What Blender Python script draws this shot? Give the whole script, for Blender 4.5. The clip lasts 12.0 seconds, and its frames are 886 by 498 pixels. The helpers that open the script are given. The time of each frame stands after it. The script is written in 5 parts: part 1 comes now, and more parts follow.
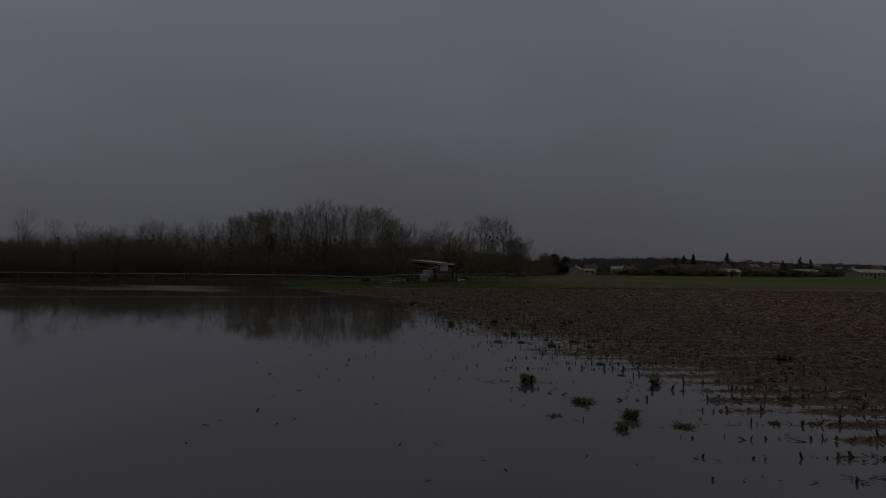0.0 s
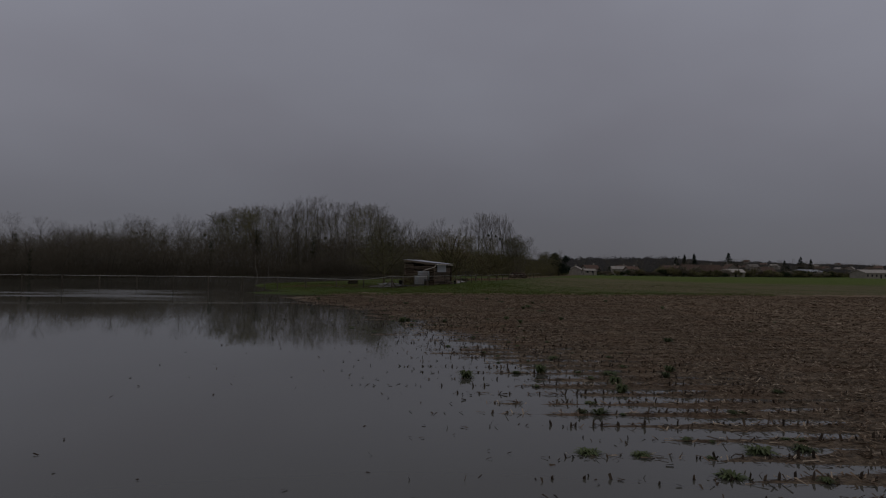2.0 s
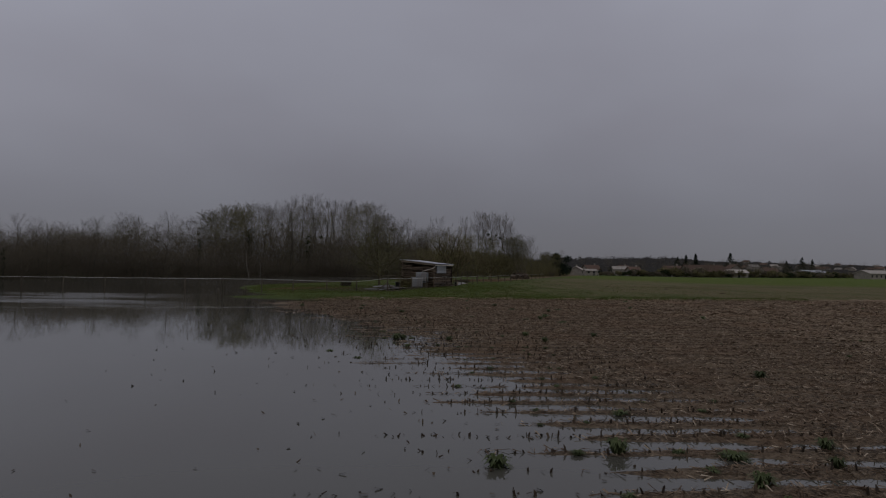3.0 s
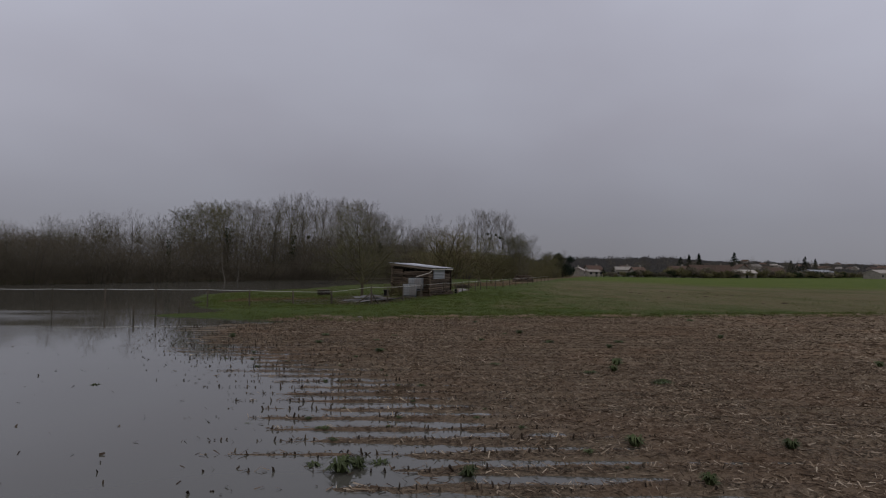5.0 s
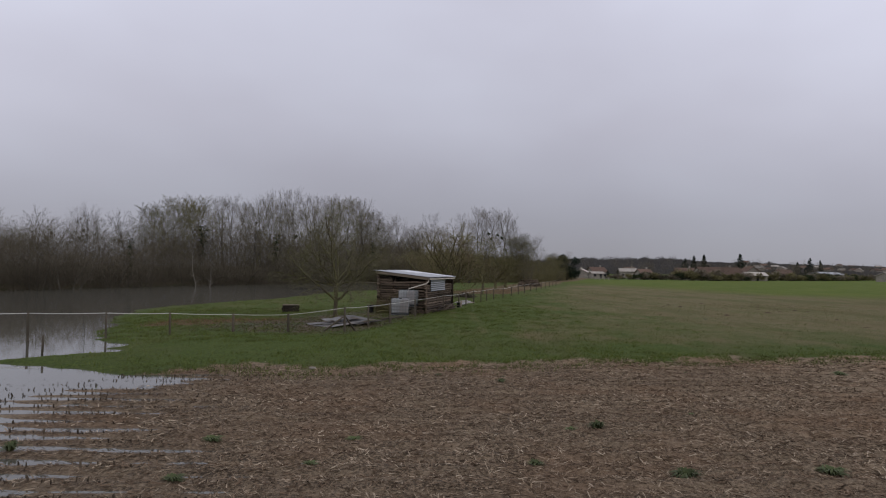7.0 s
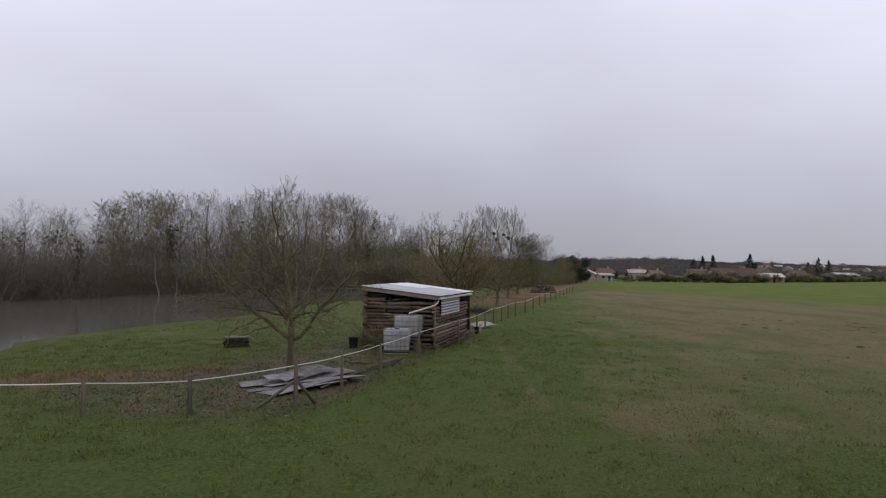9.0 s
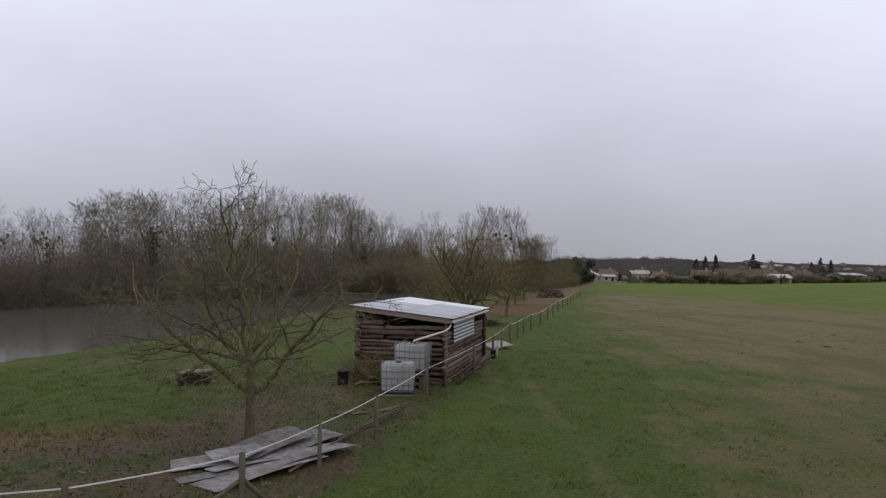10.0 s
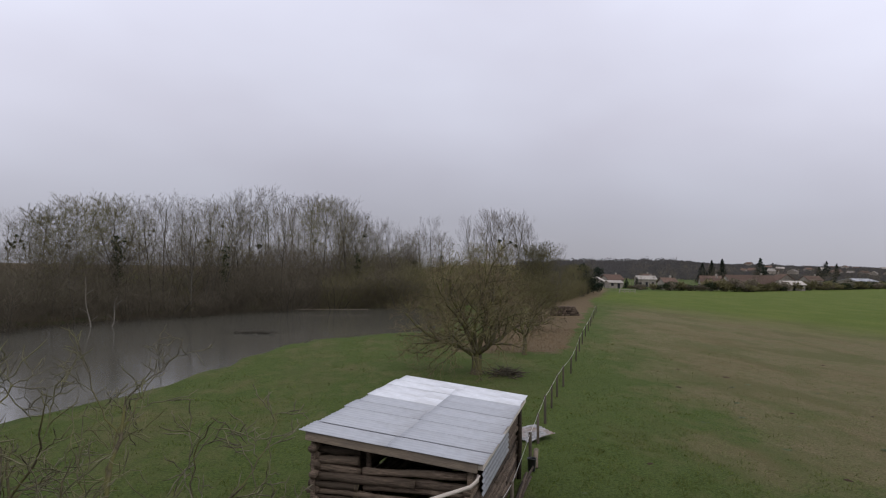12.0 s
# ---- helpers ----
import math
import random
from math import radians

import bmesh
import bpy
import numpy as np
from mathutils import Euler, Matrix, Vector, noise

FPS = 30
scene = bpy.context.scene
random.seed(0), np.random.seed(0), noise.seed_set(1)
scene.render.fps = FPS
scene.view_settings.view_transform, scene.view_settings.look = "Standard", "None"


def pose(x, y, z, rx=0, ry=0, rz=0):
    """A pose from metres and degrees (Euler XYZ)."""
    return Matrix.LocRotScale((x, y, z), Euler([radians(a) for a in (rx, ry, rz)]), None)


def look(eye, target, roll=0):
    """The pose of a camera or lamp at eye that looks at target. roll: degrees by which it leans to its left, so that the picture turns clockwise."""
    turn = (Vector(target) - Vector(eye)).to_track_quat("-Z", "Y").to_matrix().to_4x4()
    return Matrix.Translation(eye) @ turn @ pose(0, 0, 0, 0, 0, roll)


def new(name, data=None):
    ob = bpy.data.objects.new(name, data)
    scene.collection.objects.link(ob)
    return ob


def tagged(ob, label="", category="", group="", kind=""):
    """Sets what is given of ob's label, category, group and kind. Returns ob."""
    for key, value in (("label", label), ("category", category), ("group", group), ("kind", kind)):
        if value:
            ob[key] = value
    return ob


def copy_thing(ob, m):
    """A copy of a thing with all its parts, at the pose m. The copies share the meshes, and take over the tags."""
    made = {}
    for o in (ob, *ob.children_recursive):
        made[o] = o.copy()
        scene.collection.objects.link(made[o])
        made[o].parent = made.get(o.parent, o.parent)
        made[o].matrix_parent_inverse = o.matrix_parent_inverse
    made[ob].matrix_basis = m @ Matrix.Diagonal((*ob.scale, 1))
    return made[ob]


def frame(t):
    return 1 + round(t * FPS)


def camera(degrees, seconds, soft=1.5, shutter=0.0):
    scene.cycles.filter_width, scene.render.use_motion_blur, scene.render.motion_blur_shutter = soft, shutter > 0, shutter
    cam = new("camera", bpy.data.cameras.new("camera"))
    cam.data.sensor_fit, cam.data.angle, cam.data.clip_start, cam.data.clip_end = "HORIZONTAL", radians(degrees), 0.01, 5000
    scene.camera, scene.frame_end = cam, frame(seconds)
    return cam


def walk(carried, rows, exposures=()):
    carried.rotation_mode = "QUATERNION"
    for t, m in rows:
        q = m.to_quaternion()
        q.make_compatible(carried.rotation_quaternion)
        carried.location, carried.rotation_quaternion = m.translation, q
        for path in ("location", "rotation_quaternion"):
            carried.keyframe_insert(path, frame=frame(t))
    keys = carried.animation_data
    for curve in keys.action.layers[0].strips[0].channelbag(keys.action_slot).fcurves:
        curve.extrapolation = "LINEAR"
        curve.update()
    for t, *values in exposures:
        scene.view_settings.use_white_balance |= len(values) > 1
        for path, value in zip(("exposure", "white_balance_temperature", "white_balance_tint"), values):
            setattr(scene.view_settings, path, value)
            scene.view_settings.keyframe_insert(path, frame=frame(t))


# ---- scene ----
cam = camera(66.0, 12.0, soft=1.15)
PATH = [
    (0, (-0.018, -79.14, 1.933), (0.024, -77.141, 1.994), 0.7),
    (0.5, (-0.033, -76.637, 2.011), (0.013, -74.639, 2.071), 0.8),
    (1, (-0.053, -74.138, 2.08), (-0.004, -72.14, 2.14), 0.9),
    (1.5, (-0.091, -71.663, 2.138), (-0.039, -69.665, 2.196), 0.9),
    (2, (-0.076, -68.674, 2.152), (-0.02, -66.675, 2.211), 0.8),
    (2.5, (-0.085, -65.9, 2.223), (-0.027, -63.901, 2.281), 0.8),
    (3, (-0.111, -63.018, 2.3), (-0.05, -61.02, 2.358), 0.9),
    (4.8, (0.016, -51.353, 2.641), (0.088, -49.355, 2.701), 0.9),
    (5, (0.093, -50.046, 2.717), (0.166, -48.049, 2.776), 0.7),
    (5.5, (0.224, -46.813, 2.896), (0.3, -44.815, 2.954), 0.7),
    (6, (0.377, -43.467, 3.053), (0.455, -41.469, 3.111), 0.7),
    (6.5, (0.408, -40.049, 3.252), (0.488, -38.051, 3.309), 0.8),
    (7, (0.345, -36.533, 3.444), (0.427, -34.535, 3.502), 0.9),
    (7.5, (0.263, -32.967, 3.635), (0.348, -30.97, 3.692), 0.8),
    (9.5, (-0.047, -17.386, 4.391), (0.044, -15.389, 4.45), 0.7),
    (10, (-0.222, -14.057, 4.733), (-0.126, -12.06, 4.792), 0.6),
    (10.5, (-0.354, -11.08, 5.217), (-0.258, -9.083, 5.274), 0.7),
    (11, (-0.378, -7.946, 5.733), (-0.28, -5.949, 5.792), 0.7),
    (11.5, (-0.338, -5.054, 6.349), (-0.238, -3.058, 6.405), 0.8),
    (12, (-0.23, -2.369, 6.988), (-0.127, -0.372, 7.044), 0.9),
]
EXPO = [(0, -2.72), (0.5, -2.5), (1, -2.28), (1.5, -2.08), (2, -1.88), (2.5, -1.67), (3, -1.48), (4.8, -0.97), (5.5, -0.73), (6, -0.6), (6.5, -0.45), (7.5, -0.19), (9.5, -0.02), (12, 0.0)]
walk(cam, [(t, look(eye, target, roll)) for t, eye, target, roll in PATH], EXPO)


# ---- node helpers ----
def node(tree, kind, **values):
    n = tree.nodes.new(kind)
    for key, value in values.items():
        if key in n.inputs:
            n.inputs[key].default_value = value
        else:
            setattr(n, key, value)
    return n


def ramp(tree, source, stops):
    r = tree.nodes.new("ShaderNodeValToRGB")
    tree.links.new(source, r.inputs[0])
    e = r.color_ramp.elements
    while len(e) < len(stops):
        e.new(0.5)
    for k, (at, c) in enumerate(stops):
        e[k].position = at
        e[k].color = (c, c, c, 1) if isinstance(c, (int, float)) else (*c, 1)
    return r.outputs[0]


def blend(tree, factor, a, b, how="MIX"):
    m = tree.nodes.new("ShaderNodeMix")
    m.data_type, m.blend_type = "RGBA", how
    for slot, v in ((0, factor), (6, a), (7, b)):
        if isinstance(v, bpy.types.NodeSocket):
            tree.links.new(v, m.inputs[slot])
        elif slot == 0:
            m.inputs[0].default_value = v
        else:
            m.inputs[slot].default_value = (*v, 1)
    return m.outputs[2]


def calc(tree, how, a, b=0.0, c=0.0):
    m = tree.nodes.new("ShaderNodeMath")
    m.operation = how
    for slot, v in enumerate((a, b, c)):
        if isinstance(v, bpy.types.NodeSocket):
            tree.links.new(v, m.inputs[slot])
        else:
            m.inputs[slot].default_value = v
    return m.outputs[0]


def scaled(tree, vector, scale):
    m = node(tree, "ShaderNodeMapping")
    m.inputs["Scale"].default_value = scale
    tree.links.new(vector, m.inputs["Vector"])
    return m.outputs[0]


def grain(tree, vector, scale, detail=4.0, rough=0.6):
    n = node(tree, "ShaderNodeTexNoise", Scale=scale, Detail=detail, Roughness=rough)
    tree.links.new(vector, n.inputs["Vector"])
    return n.outputs[0]


def blank(name):
    m = bpy.data.materials.new(name)
    m.use_nodes = True
    t = m.node_tree
    return m, t, t.nodes["Principled BSDF"]


def surface(name, dark, light, scale=6.0, rough=0.8, bump=0.3, stretch=(1, 1, 1), stain=None, stain_scale=0.8, metal=0.0, vary=0.25, reach=0.02, spec=0.12):
    """A grainy surface: fine grain between two colours, broad stains, a shift from piece to piece and a relief."""
    m, t, p = blank(name)
    co = scaled(t, node(t, "ShaderNodeTexCoord").outputs["Object"], stretch)
    fine, broad = grain(t, co, scale, 6.0, 0.65), grain(t, co, stain_scale, 3.0)
    colour = blend(t, ramp(t, fine, [(0.3, 0.0), (0.7, 1.0)]), dark, light)
    if stain:
        colour = blend(t, ramp(t, broad, [(0.45, 0.0), (0.62, 0.85)]), colour, stain)
    shift = node(t, "ShaderNodeObjectInfo").outputs["Random"]
    hsv = node(t, "ShaderNodeHueSaturation")
    t.links.new(colour, hsv.inputs["Color"])
    t.links.new(calc(t, "ADD", calc(t, "MULTIPLY", shift, 2 * vary), 1 - vary), hsv.inputs["Value"])
    t.links.new(hsv.outputs[0], p.inputs["Base Color"])
    p.inputs["Metallic"].default_value = metal
    p.inputs["Specular IOR Level"].default_value = spec
    t.links.new(calc(t, "MULTIPLY_ADD", fine, 0.2, rough - 0.1), p.inputs["Roughness"])
    b = node(t, "ShaderNodeBump", Strength=bump, Distance=reach)
    t.links.new(fine, b.inputs["Height"])
    t.links.new(b.outputs[0], p.inputs["Normal"])
    return m


# ---- world: an even overcast with soft lavender-grey cloud ----
world = bpy.data.worlds.new("overcast")
scene.world = world
world.use_nodes = True
wt = world.node_tree
sky = node(wt, "ShaderNodeTexSky", sky_type="NISHITA", sun_disc=False, sun_elevation=radians(35), sun_rotation=radians(200))
co = node(wt, "ShaderNodeTexCoord").outputs["Generated"]
split = node(wt, "ShaderNodeSeparateXYZ")
wt.links.new(co, split.inputs[0])
height = ramp(wt, split.outputs[2], [(0.0, (0.40, 0.40, 0.45)), (0.07, (0.46, 0.46, 0.53)), (0.2, (0.68, 0.68, 0.79)), (0.36, (0.86, 0.87, 1.02)), (1.0, (0.98, 0.99, 1.1))])
cloud = grain(wt, scaled(wt, co, (1.0, 1.0, 2.0)), 3.1, 3.0, 0.45)
cloud = blend(wt, ramp(wt, cloud, [(0.3, 0.0), (0.72, 1.0)]), (0.95, 0.94, 0.95), (1.06, 1.07, 1.08))
cover = blend(wt, 1.0, height, cloud, "MULTIPLY")
thin_cloud = calc(wt, "MULTIPLY_ADD", calc(wt, "MULTIPLY", split.outputs[0], split.outputs[0]), 0.5, 0.955)
brighter = node(wt, "ShaderNodeVectorMath", operation="SCALE")
wt.links.new(cover, brighter.inputs[0])
wt.links.new(thin_cloud, brighter.inputs["Scale"])
cover = brighter.outputs[0]
tint = node(wt, "ShaderNodeBackground", Strength=0.06)
wt.links.new(sky.outputs[0], tint.inputs[0])
grey = node(wt, "ShaderNodeBackground", Strength=0.95)
wt.links.new(cover, grey.inputs[0])
both = wt.nodes.new("ShaderNodeMixShader")
both.inputs[0].default_value = 0.94
wt.links.new(tint.outputs[0], both.inputs[1])
wt.links.new(grey.outputs[0], both.inputs[2])
wt.links.new(both.outputs[0], wt.nodes["World Output"].inputs[0])

sun = new("sun", bpy.data.lights.new("sun", "SUN"))
sun.data.energy, sun.data.angle, sun.data.color = 0.5, radians(30), (1.0, 0.97, 0.93)
sun.matrix_world = look((20, -60, 60), (0, 0, 0))


# ---- materials ----
LOG = surface("log_bark", (0.022, 0.015, 0.011), (0.195, 0.148, 0.108), 7, 0.85, 1.0, (0.5, 5, 5), (0.075, 0.058, 0.042), 0.9, 0.0, 0.65)
BOARD = surface("weathered_board", (0.12, 0.096, 0.072), (0.28, 0.225, 0.165), 9, 0.8, 0.3, (0.4, 6, 6), (0.13, 0.11, 0.09), 1.2)
DARK_SLAB = surface("dark_slab", (0.012, 0.010, 0.008), (0.06, 0.047, 0.036), 8, 0.85, 0.5, (0.5, 5, 5))
POST = surface("weathered_post", (0.04, 0.033, 0.026), (0.145, 0.118, 0.088), 9, 0.85, 0.4, (5, 5, 0.5), (0.075, 0.068, 0.048), 1.5)
ROOF_A = surface("roof_sheet_grey", (0.34, 0.35, 0.37), (0.43, 0.44, 0.46), 3, 0.6, 0.05, (1, 1, 1), (0.31, 0.31, 0.315), 0.7, 0.0, 0.06, 0.01, 0.35)
ROOF_B = surface("roof_sheet_white", (0.58, 0.59, 0.61), (0.72, 0.73, 0.75), 3, 0.55, 0.05, (1, 1, 1), (0.52, 0.52, 0.52), 0.9, 0.0, 0.06, 0.01, 0.3)
SCRAP = surface("old_fibre_sheet", (0.12, 0.12, 0.12), (0.33, 0.325, 0.32), 5, 0.8, 0.2, (1, 1, 1), (0.17, 0.12, 0.085), 1.1, vary=0.35)
STEEL = surface("galvanised", (0.21, 0.22, 0.23), (0.37, 0.38, 0.39), 8, 0.45, 0.05, metal=0.6, vary=0.1, spec=0.5)
CAGE = surface("dull_cage_tube", (0.11, 0.115, 0.115), (0.25, 0.255, 0.255), 8, 0.5, 0.05, metal=0.4, vary=0.15, spec=0.4)
PLASTIC = surface("milky_tank", (0.25, 0.262, 0.265), (0.41, 0.425, 0.425), 2, 0.4, 0.05, (1, 1, 0.4), (0.26, 0.235, 0.215), 1.3, vary=0.05, spec=0.5)
BLACK = surface("black_plastic", (0.008, 0.008, 0.009), (0.02, 0.02, 0.022), 6, 0.45, 0.1, spec=0.5)
PIPE = surface("pale_pipe", (0.50, 0.44, 0.37), (0.62, 0.55, 0.47), 5, 0.45, 0.05)
TAPE = surface("fence_tape", (0.55, 0.53, 0.48), (0.72, 0.70, 0.65), 20, 0.6, 0.1)
BARK = surface("mossy_bark", (0.055, 0.046, 0.030), (0.175, 0.150, 0.095), 9, 0.9, 0.7, (3, 3, 0.8), (0.155, 0.15, 0.05), 1.6)
TWIG = surface("lichen_twig", (0.040, 0.034, 0.023), (0.25, 0.23, 0.15), 5, 0.9, 0.3, (1, 1, 1), (0.20, 0.195, 0.09), 0.9)
BROWN_TWIG = surface("brown_twig", (0.065, 0.047, 0.030), (0.21, 0.168, 0.10), 3, 0.9, 0.2, (1, 1, 1), (0.18, 0.165, 0.07), 1.2)
FAR_BARK = surface("far_bark", (0.055, 0.05, 0.04), (0.125, 0.112, 0.088), 2, 0.9, 0.2)
FAR_TWIG = surface("far_twig", (0.132, 0.113, 0.082), (0.235, 0.202, 0.146), 0.5, 0.9, 0.0, vary=0.3)
OLIVE_TWIG = surface("olive_twig", (0.122, 0.110, 0.055), (0.222, 0.200, 0.098), 0.5, 0.9, 0.0, vary=0.3)
DEADWOOD = surface("bleached_deadwood", (0.09, 0.08, 0.066), (0.25, 0.23, 0.195), 6, 0.85, 0.4, (4, 4, 0.6), (0.2, 0.175, 0.14), 1.0)
HILL_WOOD = surface("hill_wood", (0.085, 0.082, 0.078), (0.115, 0.111, 0.106), 0.05, 0.9, 0.0, vary=0.05)
IVY = surface("ivy_leaf", (0.014, 0.02, 0.009), (0.045, 0.055, 0.022), 2, 0.7, 0.0)
NEEDLE = surface("dark_needle", (0.008, 0.014, 0.009), (0.025, 0.038, 0.022), 2, 0.8, 0.0)
LEAF = surface("weed_leaf", (0.05, 0.064, 0.026), (0.108, 0.13, 0.055), 8, 0.7, 0.0, vary=0.3)
CLOD = surface("turned_earth", (0.028, 0.019, 0.012), (0.085, 0.058, 0.036), 9, 0.95, 0.6)
PLASTER = surface("pale_plaster", (0.23, 0.205, 0.17), (0.37, 0.335, 0.285), 1.2, 0.85, 0.1, vary=0.2)
TILE = surface("clay_tile", (0.085, 0.055, 0.042), (0.155, 0.102, 0.078), 2, 0.85, 0.2, vary=0.3)
PALE_ROOF = surface("pale_roof", (0.28, 0.25, 0.22), (0.42, 0.38, 0.33), 1, 0.8, 0.1)
DARK_GLASS = surface("window_glass", (0.02, 0.022, 0.026), (0.035, 0.037, 0.04), 1, 0.15, 0.0)


def let_through(m, share):
    """Thin stuff: part of the light that falls on it passes to the other side."""
    t = m.node_tree
    p, out = t.nodes["Principled BSDF"], t.nodes["Material Output"]
    thin, mix = t.nodes.new("ShaderNodeBsdfTranslucent"), t.nodes.new("ShaderNodeMixShader")
    t.links.new(p.inputs["Base Color"].links[0].from_socket, thin.inputs[0])
    mix.inputs[0].default_value = share
    t.links.new(p.outputs[0], mix.inputs[1])
    t.links.new(thin.outputs[0], mix.inputs[2])
    t.links.new(mix.outputs[0], out.inputs[0])


for m in (FAR_TWIG, OLIVE_TWIG, HILL_WOOD):
    let_through(m, 0.45)


def piecewise(name, stops, shade, rough=0.9):
    """Loose litter: each piece takes its own colour."""
    m, t, p = blank(name)
    r = node(t, "ShaderNodeNewGeometry").outputs["Random Per Island"]
    co = node(t, "ShaderNodeTexCoord").outputs["Object"]
    colour = blend(t, ramp(t, grain(t, co, 0.4, 4.0), [(0.35, 0.0), (0.7, 0.8)]), ramp(t, r, stops), shade)
    t.links.new(colour, p.inputs["Base Color"])
    p.inputs["Roughness"].default_value = rough
    p.inputs["Specular IOR Level"].default_value = 0.12
    return m


STRAW = piecewise("maize_litter", [(0.0, (0.035, 0.024, 0.016)), (0.45, (0.13, 0.088, 0.058)), (0.75, (0.31, 0.23, 0.155)), (1.0, (0.60, 0.50, 0.37))], (0.15, 0.103, 0.068))
DEAD_LEAF = piecewise("dead_leaf", [(0.0, (0.022, 0.017, 0.012)), (0.5, (0.075, 0.056, 0.036)), (0.85, (0.15, 0.12, 0.075)), (1.0, (0.27, 0.23, 0.16))], (0.07, 0.058, 0.034))
STALK = piecewise("maize_stub", [(0.0, (0.025, 0.019, 0.014)), (0.7, (0.07, 0.052, 0.036)), (1.0, (0.14, 0.105, 0.07))], (0.05, 0.037, 0.026))
BLADE = piecewise("grass_blade", [(0.0, (0.056, 0.084, 0.016)), (0.6, (0.102, 0.136, 0.027)), (0.92, (0.150, 0.166, 0.042)), (1.0, (0.19, 0.17, 0.08))], (0.075, 0.084, 0.026))
DRY_BLADE = piecewise("dry_grass_blade", [(0.0, (0.10, 0.065, 0.035)), (0.6, (0.19, 0.115, 0.06)), (1.0, (0.26, 0.18, 0.10))], (0.12, 0.088, 0.05))


# ---- ground: one sheet, ploughed in rows, sinking under the flood on one side ----
SHORE_Y = [-400, -90, -70, -60, -50, -40, -34, -30, -22, -18, -15.8, -14.2, -12.5, -10.8, -9.3, -7, -5, 0, 8, 16, 22, 30, 38, 50, 62, 68, 72, 110, 135, 400]
SHORE_X = [40, 9.5, 6.0, 4.2, 2.3, 0.4, -1.6, -3.8, -8.0, -9.0, -6.6, -9.0, -13.6, -12.4, -11.0, -11.2, -13.0, -14.8, -18.0, -19.6, -18.8, -15.8, -12.9, -11.6, -9.0, -4.0, 3.0, 10.0, -20, -20]
EDGE_X = [-400, -150, -75, -55, -34, -24, -11, 0, 12, 31, 45, 60]
EDGE_Y = [-240, -60, 8, 26, 76, 92, 108, 113, 120, 133, 170, 215]


def smooth(v, a, b):
    k = np.clip((v - a) / (b - a), 0, 1)
    return k * k * (3 - 2 * k)


WAVES = {}


def wave(x, y, size, seed):
    """Cheap smooth noise from a few turned waves, about -1 to 1."""
    if seed not in WAVES:
        r = np.random.RandomState(seed)
        WAVES[seed] = [(r.uniform(0, 6.283), r.uniform(0.6, 1.7) * 6.283, r.uniform(0, 6.283, 2)) for _ in range(7)]
    out = 0.0
    for a, f, ph in WAVES[seed]:
        f = f / size
        u, v = x * np.cos(a) + y * np.sin(a), y * np.cos(a) - x * np.sin(a)
        out = out + np.sin(u * f + ph[0] + 1.3 * np.sin(v * f * 0.7 + ph[1]))
    return out / 4.0


def grass_line(x):
    return -13.2 + 0.19 * x + 0.4 * wave(x, x * 0, 9, 3)


def ground_z(x, y):
    """Height of the ground; the water stands at 0."""
    x, y = np.asarray(x, float), np.asarray(y, float)
    s = x - np.interp(y, SHORE_Y, SHORE_X)
    field = smooth(grass_line(x) - y, -0.6, 0.8)
    wet = 0.11 * np.tanh(s / 12.5) + 0.02 * np.clip(s, -40, 0) * 0.4
    rows = 0.034 * np.cos(6.2832 * (y + 0.06 * wave(x, y, 5, 6)) / 0.8) * (0.8 + 0.35 * wave(x, y, 5, 5))
    lumps = 0.017 * wave(x * 0.2, y, 1.4, 8) + 0.012 * wave(x * 0.6, y, 0.7, 9)
    z_field = wet + (rows + lumps) * smooth(np.abs(x), 60, 40)
    z_grass = 0.05 + 0.16 * np.tanh(s / 4.0) + 0.025 * np.clip(s, -30, 0) + 0.03 * wave(x, y, 3.5, 11) + 0.02 * wave(x, y, 1.1, 12)
    z = z_grass + (z_field - z_grass) * field
    z = z - 0.085 * np.exp(-((y + 15.9 - 0.06 * wave(x, y, 3, 19)) / 1.05) ** 4) * smooth(-x + 0.5 * wave(x, y, 2.5, 20), 5.6, 7.5)
    behind = y - np.interp(x, EDGE_X, EDGE_Y)
    z = z + (0.45 - z) * smooth(behind, 2, 22) * (x < 62)
    far = smooth(y + 0.25 * x, 300, 1500) * smooth(x, 20, 160)
    return z + (15 + 5 * wave(x, y, 700, 41)) * far + 0.05 * smooth(x, 10, 60)


def axis(fine, near, step, end, grow=1.13):
    v = list(np.arange(fine[0], fine[1] + 1e-6, near))
    for sign, at in ((1, fine[1]), (-1, fine[0])):
        d, here, more = step, at, []
        while abs(here) < end:
            here += sign * d
            d *= grow
            more.append(here)
        v = v + more if sign > 0 else more[::-1] + v
    return np.array(v)


def sheet(name, xs, ys, z, material):
    nx, ny = len(xs), len(ys)
    verts = np.stack([np.tile(xs, ny), np.repeat(ys, nx), z], 1)
    i = np.arange(nx * ny).reshape(ny, nx)
    quads = np.stack([i[:-1, :-1], i[:-1, 1:], i[1:, 1:], i[1:, :-1]], -1).reshape(-1, 4)
    me = bpy.data.meshes.new(name)
    me.from_pydata(verts.tolist(), [], quads.tolist())
    me.polygons.foreach_set("use_smooth", [True] * len(me.polygons))
    me.materials.append(material)
    return new(name, me)


gx, gy = axis((-16, 16), 0.30, 0.4, 2600, 1.10), axis((-78, -8), 0.19, 0.25, 2600, 1.07)
GX, GY = np.tile(gx, len(gy)), np.repeat(gy, len(gx))
GZ = ground_z(GX, GY)

